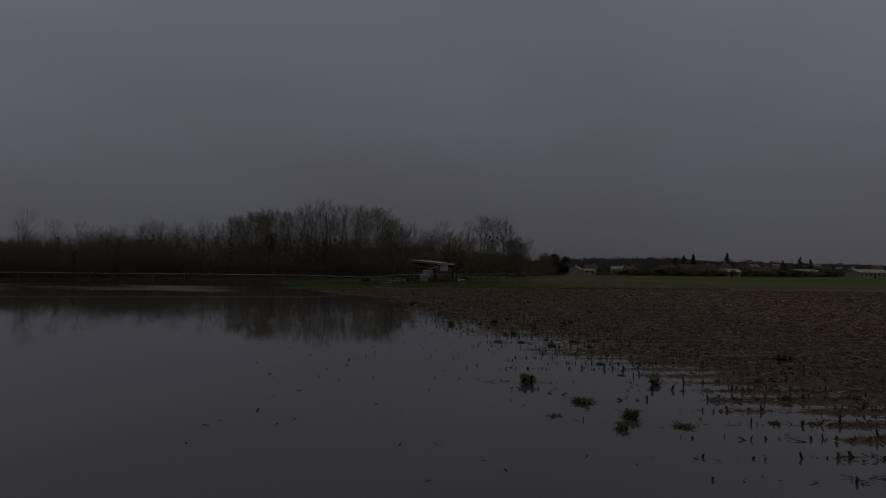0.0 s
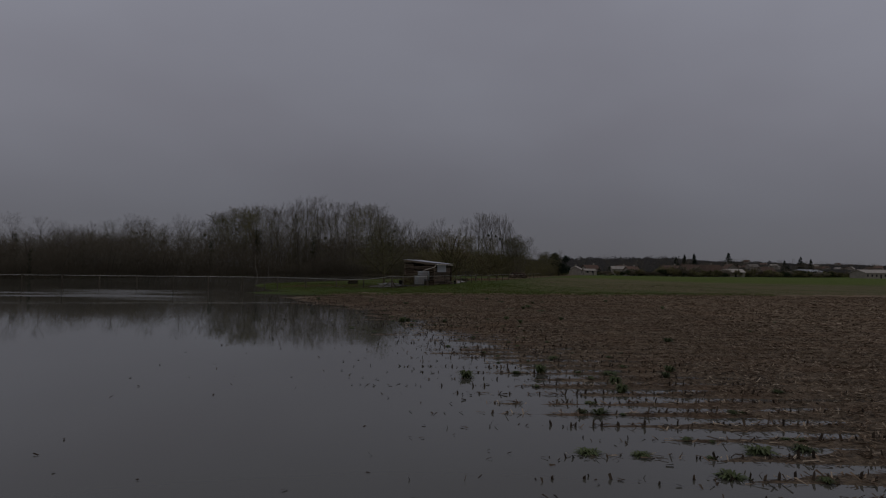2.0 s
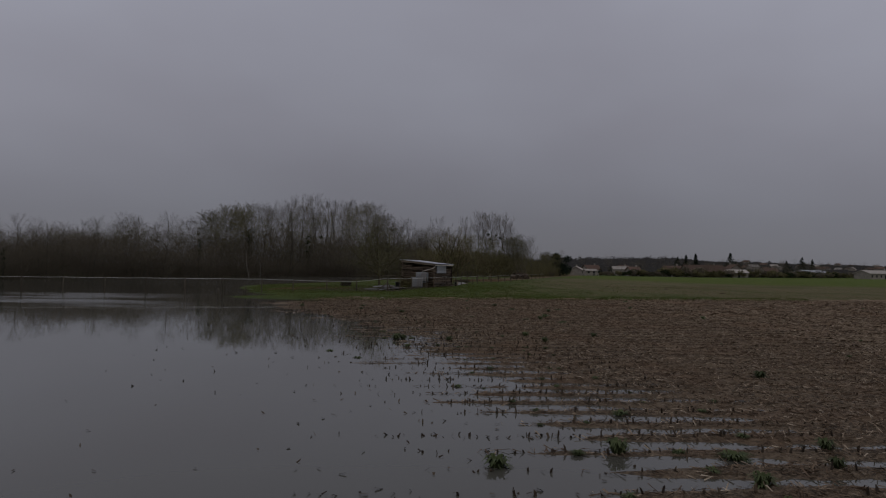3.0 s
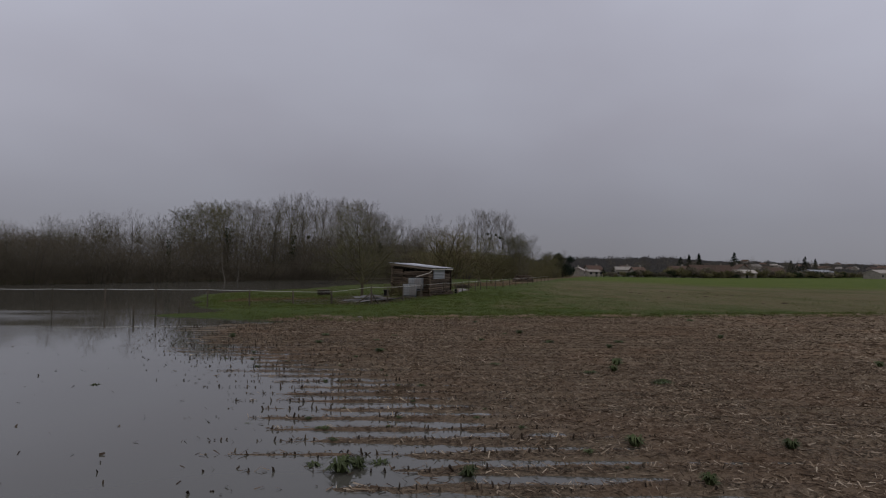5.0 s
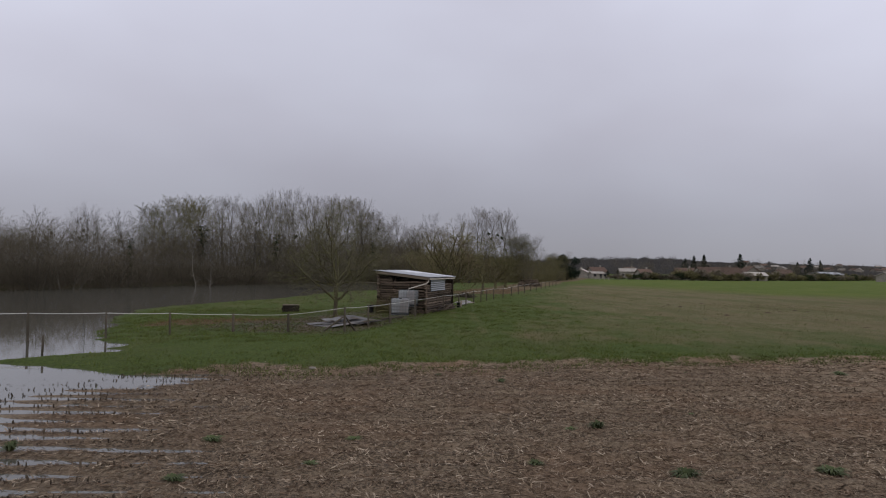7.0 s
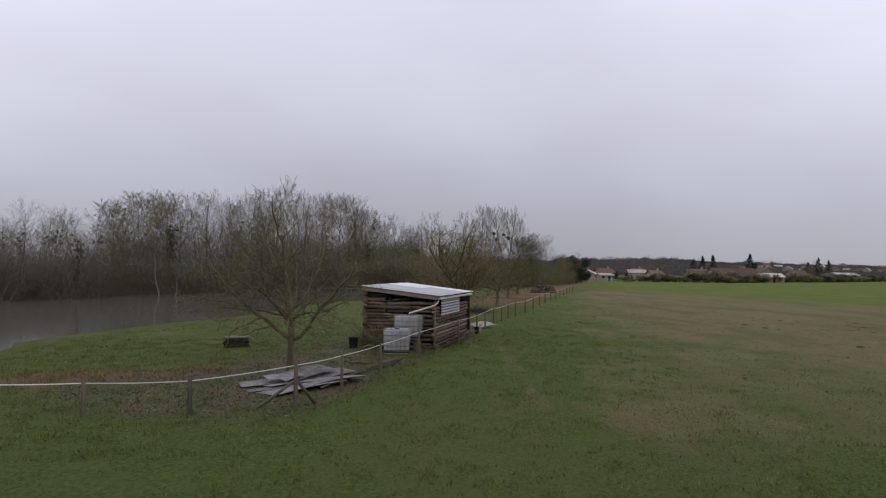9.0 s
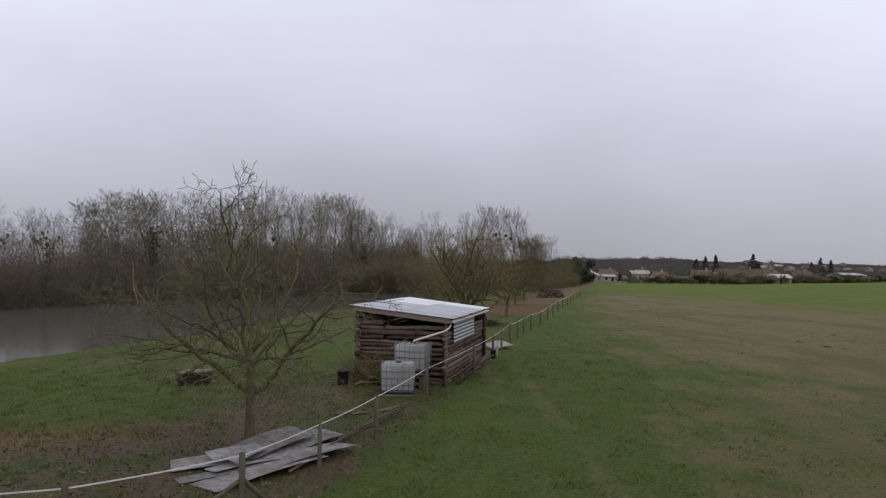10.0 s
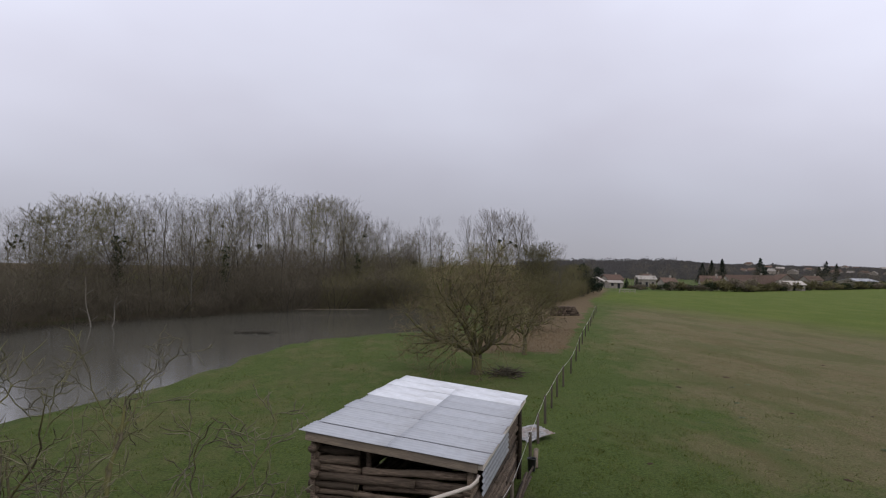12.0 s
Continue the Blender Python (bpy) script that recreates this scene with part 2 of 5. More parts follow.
ground_mat, t, p = blank("field_ground")
co = node(t, "ShaderNodeTexCoord").outputs["Object"]
zone = node(t, "ShaderNodeVertexColor", layer_name="zone")
parts_of = node(t, "ShaderNodeSeparateColor")
t.links.new(zone.outputs["Color"], parts_of.inputs[0])
fine, mid, wide = grain(t, co, 9.0, 6.0, 0.7), grain(t, scaled(t, co, (1.0, 0.6, 1)), 1.3, 5.0, 0.65), grain(t, scaled(t, co, (1.3, 0.4, 1)), 0.16, 4.0)
streak = grain(t, scaled(t, co, (0.25, 1.6, 1)), 2.0, 5.0, 0.65)
grass = blend(t, ramp(t, fine, [(0.35, 0.0), (0.68, 1.0)]), (0.037, 0.055, 0.014), (0.105, 0.139, 0.033))
grass = blend(t, ramp(t, mid, [(0.45, 0.0), (0.72, 0.65)]), grass, (0.088, 0.112, 0.032))
grass = blend(t, ramp(t, wide, [(0.50, 0.0), (0.70, 0.5)]), grass, (0.105, 0.096, 0.042))
crumb = grain(t, co, 17.0, 6.0, 0.75)
# soil grain; its dark flecks are shadow between crumbs, painted into the colour
soil = blend(t, ramp(t, crumb, [(0.43, 0.0), (0.57, 1.0)]), (0.070, 0.052, 0.035), (0.325, 0.243, 0.162))
soil = blend(t, ramp(t, streak, [(0.45, 0.0), (0.68, 0.7)]), soil, (0.35, 0.265, 0.175))
soil = blend(t, ramp(t, grain(t, co, 0.3, 4.0), [(0.48, 0.0), (0.64, 0.6)]), soil, (0.25, 0.158, 0.096))
bare = blend(t, ramp(t, fine, [(0.35, 0.0), (0.65, 1.0)]), (0.106, 0.092, 0.044), (0.194, 0.163, 0.086))
bare = blend(t, ramp(t, mid, [(0.46, 0.0), (0.70, 0.55)]), bare, (0.080, 0.098, 0.028))
bare = blend(t, ramp(t, grain(t, co, 2.6, 4.0, 0.7), [(0.58, 0.0), (0.70, 0.4)]), bare, (0.058, 0.044, 0.026))
bare = blend(t, ramp(t, wide, [(0.40, 0.8), (0.50, 0.0)]), bare, (0.098, 0.100, 0.038))
bare = blend(t, ramp(t, grain(t, scaled(t, co, (1, 0.18, 1)), 0.28, 5.0, 0.65), [(0.44, 0.0), (0.72, 0.35)]), bare, (0.145, 0.092, 0.048))
dry = blend(t, ramp(t, fine, [(0.35, 0.0), (0.65, 1.0)]), (0.090, 0.066, 0.037), (0.175, 0.128, 0.072))


worn = calc(t, "ADD", calc(t, "MULTIPLY_ADD", mid, 1.0, -0.5), calc(t, "MULTIPLY_ADD", grain(t, scaled(t, co, (1.0, 0.5, 1)), 0.45, 5.0, 0.65), 1.6, -0.8))


def patchy(mask, lo=0.35, hi=0.65):
    return ramp(t, calc(t, "ADD", mask, worn), [(lo, 0.0), (hi, 1.0)])


colour = blend(t, patchy(parts_of.outputs[1], 0.25, 0.85), grass, bare)
young = blend(t, ramp(t, fine, [(0.35, 0.0), (0.65, 1.0)]), (0.064, 0.094, 0.014), (0.106, 0.138, 0.024))
young = blend(t, ramp(t, wide, [(0.42, 0.0), (0.62, 0.6)]), young, (0.125, 0.140, 0.034))
crop = node(t, "ShaderNodeAttribute", attribute_name="crop").outputs["Fac"]
colour = blend(t, ramp(t, calc(t, "ADD", crop, calc(t, "MULTIPLY_ADD", wide, 0.6, -0.3)), [(0.15, 0.0), (0.95, 1.0)]), colour, young)
colour = blend(t, patchy(parts_of.outputs[2]), colour, dry)
colour = blend(t, patchy(parts_of.outputs[0], 0.4, 0.6), colour, soil)
damp = zone.outputs["Alpha"]
colour = blend(t, calc(t, "MULTIPLY", damp, 0.52), colour, blend(t, 1.0, colour, (0.35, 0.33, 0.31), "MULTIPLY"))
t.links.new(colour, p.inputs["Base Color"])
t.links.new(calc(t, "MULTIPLY_ADD", damp, -0.45, 0.92), p.inputs["Roughness"])
p.inputs["Specular IOR Level"].default_value = 0.08
b = node(t, "ShaderNodeBump", Strength=1.0, Distance=0.09)
t.links.new(calc(t, "ADD", calc(t, "ADD", fine, calc(t, "MULTIPLY", crumb, 0.6)), calc(t, "MULTIPLY", mid, 0.8)), b.inputs["Height"])
t.links.new(b.outputs[0], p.inputs["Normal"])

ground = tagged(sheet("ground", gx, gy, GZ, ground_mat), "muddy stubble field and wet green meadow at a flood's edge", "ground", kind="structure")


def zones(x, y):
    stub = smooth(grass_line(x) - y, -1.6, 1.2)
    strip = np.interp(y, [-12, 18, 36, 67, 124, 400], [24, 12.5, 15.5, 21, 37, 90])
    brown = smooth(x - strip + 2.6 * wave(x, y, 14, 61) + 1.4 * wave(x, y, 5, 62), -7, 7) * smooth(y + 0.15 * x, -8, 0) * smooth(136 - y - 0.5 * np.maximum(x - 40, 0), -22, 35) * 0.97
    brown = np.maximum(brown, 0.62 * smooth(x - 0.2 * y + 1.5 * wave(x, y, 6, 63), 3.5, 8) * smooth(y, -9, -4) * smooth(y + 2.5 * wave(x, y, 9, 64), 19, 10))
    for track, k in ((4.3, 0.48), (2.9, 0.36)):
        brown = np.maximum(brown, k * smooth(0.6 - np.abs(x - track - 0.04 * (y - 6)), 0, 0.5) * smooth(y, -6, 0) * smooth(y, 26, 12))
    fence_x = -2.5 + 0.305 * y
    brown = np.maximum(brown, 0.3 * smooth(fence_x - x, 0.2, 3.0) * smooth(y, 6, 16) * smooth(y, 75, 60))
    red = smooth(fence_x - x, 0.3, 2.0) * smooth(x - fence_x, -14, -7) * smooth(y, 50, 56)
    red = np.maximum(red, 0.8 * smooth(3.2 - np.abs(y - 4.2 - 0.25 * (x + 8)), 0, 2.5) * smooth(-3.6 - x, -0.5, 1.2) * smooth(x, -16, -13))
    red = np.maximum(red, 0.5 * smooth(2.9 - np.hypot((x + 2.2) / 1.1, (y - 9.8) / 1.5), 0, 1.4) * smooth(-1.9 + 0.31 * y - x, -0.3, 0.5))
    red = np.maximum(red, 0.52 * smooth(4.2 - np.hypot((x + 4.4) / 1.4, y - 1.2), 0, 2.2) * smooth(-1.6 + 0.31 * y - x, -0.3, 0.6))
    woods = smooth(y - np.interp(x, EDGE_X, EDGE_Y), -3, 4) * (x < 64)
    red = np.maximum(red, 0.5 * woods)
    red = np.maximum(red, 0.9 * smooth(y, 430, 520))
    damp_at = smooth(0.04 - ground_z(x, y), 0, 0.065)
    damp_at = np.maximum(damp_at, 0.55 * stub * smooth(x - np.interp(y, SHORE_Y, SHORE_X), 24, 3))
    inside = smooth(-1.7 + 0.31 * y - x, -0.4, 0.5)
    trod = np.maximum(np.maximum(smooth(5.2 - np.hypot((x + 4.9) / 1.5, y - 0.8), 0, 2.4), 0.85 * smooth(1.0 - np.hypot((x + 3.4) / 5.0, (y - 6.5) / 9.0), 0, 0.5)), smooth(3.9 - np.hypot((x + 1.9) / 1.2, (y - 10.2) / 1.4), 0, 1.6)) * inside
    red, damp_at = np.maximum(red, 0.46 * trod), np.maximum(damp_at, 0.8 * trod)
    return np.stack([stub, brown, red, damp_at], 1)


layer = ground.data.color_attributes.new("zone", "FLOAT_COLOR", "POINT")
layer.data.foreach_set("color", zones(GX, GY).astype(np.float32).ravel())

crop_at = smooth(GX - 30 + 0.12 * (GY - 60) + 2 * wave(GX, GY, 25, 71), 6, 38) * smooth(GY, 34, 74) * smooth(GY + 0.6 * np.maximum(120 - GX, 0) - 0.75 * np.maximum(GX - 120, 0), 262, 236)
ground.data.attributes.new("crop", "FLOAT", "POINT").data.foreach_set("value", crop_at.astype(np.float32))

water_mat, t, p = blank("flood_water")
co = node(t, "ShaderNodeTexCoord").outputs["Object"]
mud = blend(t, grain(t, co, 0.12, 3.0), (0.076, 0.073, 0.058), (0.095, 0.091, 0.074))
t.links.new(mud, p.inputs["Base Color"])
p.inputs["IOR"].default_value = 1.33
ripple = calc(t, "ADD", grain(t, scaled(t, co, (1, 2.2, 1)), 1.6, 3.0), calc(t, "MULTIPLY", grain(t, co, 0.2, 2.0), 2.0))
b = node(t, "ShaderNodeBump", Strength=0.012, Distance=0.05)
along = node(t, "ShaderNodeSeparateXYZ")
t.links.new(co, along.inputs[0])
# wind ruffles the water before the drowned fence
gust = []
for out, points in ((1, (-34.0, -22.0)), (1, (-4.0, -12.0)), (0, (-9.0, -20.0))):
    g = node(t, "ShaderNodeMapRange", interpolation_type="SMOOTHSTEP")
    t.links.new(along.outputs[out], g.inputs["Value"])
    g.inputs["From Min"].default_value, g.inputs["From Max"].default_value = points
    gust.append(g.outputs[0])
streaks = ramp(t, grain(t, scaled(t, co, (0.05, 0.16, 1)), 1.0, 4.0), [(0.42, 0.05), (0.58, 1.0)])
gust = calc(t, "MULTIPLY", calc(t, "MULTIPLY", calc(t, "MULTIPLY", gust[0], gust[1]), gust[2]), streaks)
calm = node(t, "ShaderNodeMapRange", interpolation_type="SMOOTHSTEP")
t.links.new(along.outputs[1], calm.inputs["Value"])
for slot, v in (("From Min", -5.0), ("From Max", 35.0), ("To Min", 0.015), ("To Max", 0.09)):
    calm.inputs[slot].default_value = v
t.links.new(calc(t, "MULTIPLY_ADD", gust, 0.2, calm.outputs[0]), p.inputs["Roughness"])
t.links.new(ripple, b.inputs["Height"])
t.links.new(b.outputs[0], p.inputs["Normal"])
wx, wy = np.linspace(-420, 42, 12), np.linspace(-420, 140, 12)
tagged(sheet("water", wx, wy, np.zeros(144), water_mat), "still brown flood water mirroring sky and trees", "water", kind="structure")


# ---- mesh helpers ----
class Mesh:
    """Collects vertices and faces of one part."""

    def __init__(self):
        self.v, self.f = [], []

    def add(self, verts, faces):
        n = len(self.v)
        self.v.extend([tuple(p) for p in verts])
        self.f.extend([tuple(i + n for i in f) for f in faces])

    def tube(self, points, radii, sides=6, cap=True):
        """A tapering tube along points; a last radius of 0 closes to a tip."""
        n0, rings, k = len(self.v), [], sides
        for i, p in enumerate(points):
            a = Vector(points[max(i - 1, 0)])
            b = Vector(points[min(i + 1, len(points) - 1)])
            d = (b - a).normalized()
            u = d.cross(Vector((0.31, 0.2, 0.93)) if abs(d.z) < 0.8 else Vector((1, 0.13, 0))).normalized()
            w = d.cross(u)
            if radii[i] <= 0:
                rings.append([len(self.v)])
                self.v.append(tuple(p))
                continue
            ring = []
            for j in range(k):
                c, s = math.cos(6.28318 * j / k) * radii[i], math.sin(6.28318 * j / k) * radii[i]
                ring.append(len(self.v))
                self.v.append((p[0] + u.x * c + w.x * s, p[1] + u.y * c + w.y * s, p[2] + u.z * c + w.z * s))
            rings.append(ring)
        for r0, r1 in zip(rings, rings[1:]):
            for j in range(k):
                if len(r1) == 1:
                    self.f.append((r0[j], r0[(j + 1) % k], r1[0]))
                elif len(r0) == 1:
                    self.f.append((r0[0], r1[(j + 1) % k], r1[j]))
                else:
                    self.f.append((r0[j], r0[(j + 1) % k], r1[(j + 1) % k], r1[j]))
        if cap:
            if len(rings[0]) > 2:
                self.f.append(tuple(rings[0][::-1]))
            if len(rings[-1]) > 2:
                self.f.append(tuple(rings[-1]))

    def box(self, size, m=Matrix.Identity(4), bevel=0.0):
        """A box of that size on its base centre, with chamfered upright and level edges."""
        x, y, z = size[0] / 2, size[1] / 2, size[2]
        c = min(bevel, x * 0.9, y * 0.9, z * 0.45)
        if c <= 0:
            co = [(sx * x, sy * y, h) for h in (0, z) for sx, sy in ((-1, -1), (1, -1), (1, 1), (-1, 1))]
            fa = [(3, 2, 1, 0), (4, 5, 6, 7), (0, 1, 5, 4), (1, 2, 6, 5), (2, 3, 7, 6), (3, 0, 4, 7)]
        else:
            co = [(sx * (x - i), sy * (y - i), h) for h, i in ((0, c), (c, 0), (z - c, 0), (z, c)) for sx, sy in ((-1, -1), (1, -1), (1, 1), (-1, 1))]
            fa = [(3, 2, 1, 0), (12, 13, 14, 15)]
            fa += [(4 * r + j, 4 * r + (j + 1) % 4, 4 * r + 4 + (j + 1) % 4, 4 * r + 4 + j) for r in range(3) for j in range(4)]
        self.add([m @ Vector(q) for q in co], fa)

    def data(self, name, material, shade=True):
        me = bpy.data.meshes.new(name)
        me.from_pydata(self.v, [], self.f)
        if shade:
            me.polygons.foreach_set("use_smooth", [True] * len(me.polygons))
        me.materials.append(material)
        return me


def part(name, mesh, material, parent, label="", shade=True):
    ob = new(name, mesh.data(name, material, shade) if isinstance(mesh, Mesh) else mesh)
    ob.parent = parent
    return tagged(ob, label)


def thing(name, m, label, category, group=""):
    ob = new(name)
    ob.empty_display_size = 0.2
    ob.matrix_world = m
    return tagged(ob, label, category, group)


def at_ground(x, y, turn=0.0, sink=0.0):
    return pose(x, y, float(ground_z(x, y)) - sink, 0, 0, turn)


# ---- bare trees ----
def grow(rng, trunk, crown, base, way, length, radius, depth, spec):
    """A limb that curves, tapers and forks; depth counts the forks left."""
    steps = spec["steps"][depth]
    pts, rad, d, p = [Vector(base)], [radius], Vector(way).normalized(), Vector(base)
    for i in range(steps):
        d = (d + Vector((rng.uniform(-1, 1), rng.uniform(-1, 1), rng.uniform(-1, 1))) * spec["bend"] * (0.75 if depth < 2 else 1.0) + Vector((0, 0, spec["rise"] * (0.4 if depth > 3 else 1.0)))).normalized()
        p = p + d * (length / steps)
        pts.append(p.copy())
        rad.append(max(radius * (1 - 0.78 * (i + 1) / steps), spec["least"]))
    if depth == 0:
        rad[-1] = 0
    if depth == 0 and spec["sides"][0] == 1:
        u = d.orthogonal().normalized()
        u.rotate(Matrix.Rotation(rng.uniform(0, 3.14), 3, d))
        u = u * max(radius * 0.5, spec["least"]) * 0.45
        crown.add([pts[0] - u, pts[0] + u, pts[-1]], [(0, 1, 2)])
        return
    (trunk if depth >= spec["wood"] else crown).tube(pts, rad, spec["sides"][depth], cap=False)
    if depth == 0:
        return
    for k in range(spec["forks"][depth]):
        u = spec["from"] + (1 - spec["from"]) * (k + rng.uniform(0.1, 0.95)) / spec["forks"][depth]
        i = min(int(u * steps), steps - 1)
        q = pts[i].lerp(pts[i + 1], u * steps - i)
        along = (pts[i + 1] - pts[i]).normalized()
        side = along.orthogonal().normalized()
        side.rotate(Matrix.Rotation(k * 2.4 + rng.uniform(-0.6, 0.6), 3, along))
        a = math.radians(rng.uniform(*spec["angle"]))
        if depth == spec.get("dome"):
            w = (u - spec["from"]) / (1 - spec["from"])
            a *= 1.25 - 0.6 * w
            grow(rng, trunk, crown, q, along * math.cos(a) + side * math.sin(a), length * rng.uniform(*spec["shrink"]) * (0.3 + 0.8 * math.sqrt(max(0.0, 1 - (1.75 * w - 0.75) ** 2))), rad[i] * spec["thin"], depth - 1, spec)
            continue
        grow(rng, trunk, crown, q, along * math.cos(a) + side * math.sin(a), length * rng.uniform(*spec["shrink"]) * (1.15 - 0.5 * u), rad[i] * spec["thin"], depth - 1, spec)


def leaf_cloud(mesh, rng, centre, spread, count, size):
    """Small folded leaves scattered in an uneven cloud."""
    for _ in range(count):
        d = Vector((rng.gauss(0, 1), rng.gauss(0, 1), rng.gauss(0, 1)))
        d = d / max(d.length, 0.2) * rng.uniform(0.35, 1.0)
        c = Vector(centre) + Vector((d.x * spread[0], d.y * spread[1], d.z * spread[2]))
        a, b = Vector((rng.uniform(-1, 1), rng.uniform(-1, 1), rng.uniform(-1, 1))), Vector((rng.uniform(-1, 1), rng.uniform(-1, 1), rng.uniform(-1, 1)))
        a, b = a.normalized() * size * rng.uniform(0.6, 1.3), b.normalized() * size * rng.uniform(0.4, 0.9)
        mesh.add([c - a, c + b, c + a, c - b], [(0, 1, 2), (0, 2, 3)])


FAR_TALL = dict(steps=[1, 2, 4, 6], sides=[1, 3, 3, 5], least=0.017, bend=0.13, rise=0.07, forks=[0, 9, 8, 18], wood=2, angle=(25, 55), shrink=(0.34, 0.5), thin=0.45, dome=3)
FAR_TALL["from"] = 0.2


def wood_tree(seed, height, label, twig, ivy=False, angle=(25, 55), lean=0.0, forks=17, start=0.22, shrink=(0.34, 0.5), twigs=12, boughs=9, least=0.017):
    rng = random.Random(seed)
    spec = dict(FAR_TALL, angle=angle, forks=[0, twigs, boughs, forks], shrink=shrink, least=least)
    spec["from"] = start
    trunk, crown = Mesh(), Mesh()
    grow(rng, trunk, crown, (0, 0, -0.2), (lean, 0, 1), height * 0.86, 0.0045 * height + 0.05, 3, spec)
    ob = thing("bare_tree", Matrix.Identity(4), label, "tree", "trees of the flooded wood")
    part("trunk", trunk, FAR_BARK, ob)
    part("crown", crown, twig, ob)
    if ivy:
        leaves = Mesh()
        for k in range(7):
            h = height * (0.15 + 0.075 * k)
            leaf_cloud(leaves, rng, (rng.uniform(-0.3, 0.3), rng.uniform(-0.3, 0.3), h), (0.9, 0.9, 0.8), 90, 0.16)
        part("ivy", leaves, IVY, ob, "dark ivy round the trunk")
    return ob


def shrub(seed, height, label, twig):
    rng = random.Random(seed)
    stems, crown = Mesh(), Mesh()
    spec = dict(steps=[1, 2, 4], sides=[1, 3, 4], least=0.012, bend=0.16, rise=0.03, forks=[0, 10, 9], wood=2, angle=(25, 65), shrink=(0.22, 0.36), thin=0.5, dome=2)
    spec["from"] = 0.15
    for k in range(11):
        a, r = rng.uniform(0, 6.28), rng.uniform(0.1, 1.3)
        grow(rng, stems, crown, (r * math.cos(a), r * math.sin(a), -0.2), (0.5 * math.cos(a) * r, 0.5 * math.sin(a) * r, 1), height * rng.uniform(0.55, 0.95) * (1.05 - 0.2 * r), 0.05, 2, spec)
    ob = thing("bare_shrub", Matrix.Identity(4), label, "shrub", "shrubs at the edge of the wood")
    part("stem", stems, FAR_BARK, ob)
    part("crown", crown, twig, ob)
    return ob


def poplar(seed, height, label, narrow=1.0, twig=None, lean=0.0, forks=24):
    """A slender tree: one straight stem, fine branches that point steeply up."""
    rng = random.Random(seed)
    spec = dict(steps=[1, 2, 4, 9], sides=[1, 3, 3, 6], least=0.011, bend=0.09, rise=0.10, forks=[0, 11, 10, forks], wood=2, angle=(28 * narrow, 50 * narrow), shrink=(0.25, 0.36), thin=0.42, dome=3)
    spec["from"] = 0.42
    trunk, crown = Mesh(), Mesh()
    grow(rng, trunk, crown, (0, 0, -0.2), (lean, 0, 1), height * 0.93, 0.004 * height + 0.06, 3, spec)
    ob = thing("bare_tree", Matrix.Identity(4), label, "tree", "trees of the flooded wood")
    part("trunk", trunk, FAR_BARK, ob)
    part("crown", crown, twig or FAR_TWIG, ob)
    return ob


rng = random.Random(4)
TALL_LABEL = "tall slender bare poplar standing in the flooded wood"
ROUND_LABEL = "broad bare tree with a rounded crown in the wood"
tall = [
    poplar(1, 18, TALL_LABEL, 1.15),
    poplar(2, 18, TALL_LABEL, 0.9),
    wood_tree(3, 18, "tall bare tree with an ivy-clad trunk in the wood", FAR_TWIG, ivy=True, angle=(34, 60), shrink=(0.30, 0.38), start=0.25, forks=22, twigs=11),
    wood_tree(5, 18, "tall bare olive-tinged tree in the flooded wood", OLIVE_TWIG, angle=(32, 58), shrink=(0.33, 0.42), forks=20, twigs=11),
    poplar(6, 18, TALL_LABEL, 0.75, lean=0.05, forks=20),
    wood_tree(7, 18, ROUND_LABEL, OLIVE_TWIG, angle=(38, 66), shrink=(0.36, 0.46), start=0.26, forks=36, twigs=18, boughs=14, least=0.022),
    poplar(9, 18, TALL_LABEL, 1.0, lean=-0.04, forks=26),
]
garden = wood_tree(8, 18, "bare garden tree among the houses", FAR_TWIG, angle=(30, 60), forks=11, twigs=9, shrink=(0.4, 0.5), start=0.12)
bushes = [shrub(11, 7, "leafless brown shrub at the edge of the wood", FAR_TWIG), shrub(12, 7, "leafless olive-brown shrub at the edge of the wood", OLIVE_TWIG), shrub(13, 7, "leafless brown shrub at the edge of the wood", FAR_TWIG)]

# Height of the tall poplars at the back of the wood, along their row.
TOP_X = [-190, -176, -162, -147, -135, -113, -100, -88, -65, -39, -23, -13, 2]
TOP_H = [10.5, 11, 11.5, 14, 14, 19, 15, 18.5, 22.5, 26.5, 25.5, 19.5, 15]


def put_tree(proto, x, y, h, base):
    m = pose(x, y, float(ground_z(x, y)) - 0.05, rng.uniform(-2, 2), rng.uniform(-2, 2), rng.uniform(0, 360))
    ob = copy_thing(proto, m)
    s = h / base
    wide = s * rng.uniform(0.9, 1.15)
    ob.scale = (wide, wide, s)
    return ob


def edge_y(x):
    return float(np.interp(x, EDGE_X, EDGE_Y))


MISTLETOE = []


def plant(kinds, x, y, h, balls=(0.0, 1)):
    put_tree(tall[rng.choice(kinds)], x, y, h, 17.0)
    if rng.random() < balls[0]:
        for _ in range(rng.randint(1, balls[1])):
            MISTLETOE.append((x + rng.uniform(-1.4, 1.4), y + rng.uniform(-1.2, 1.2), h * rng.uniform(0.55, 0.84)))


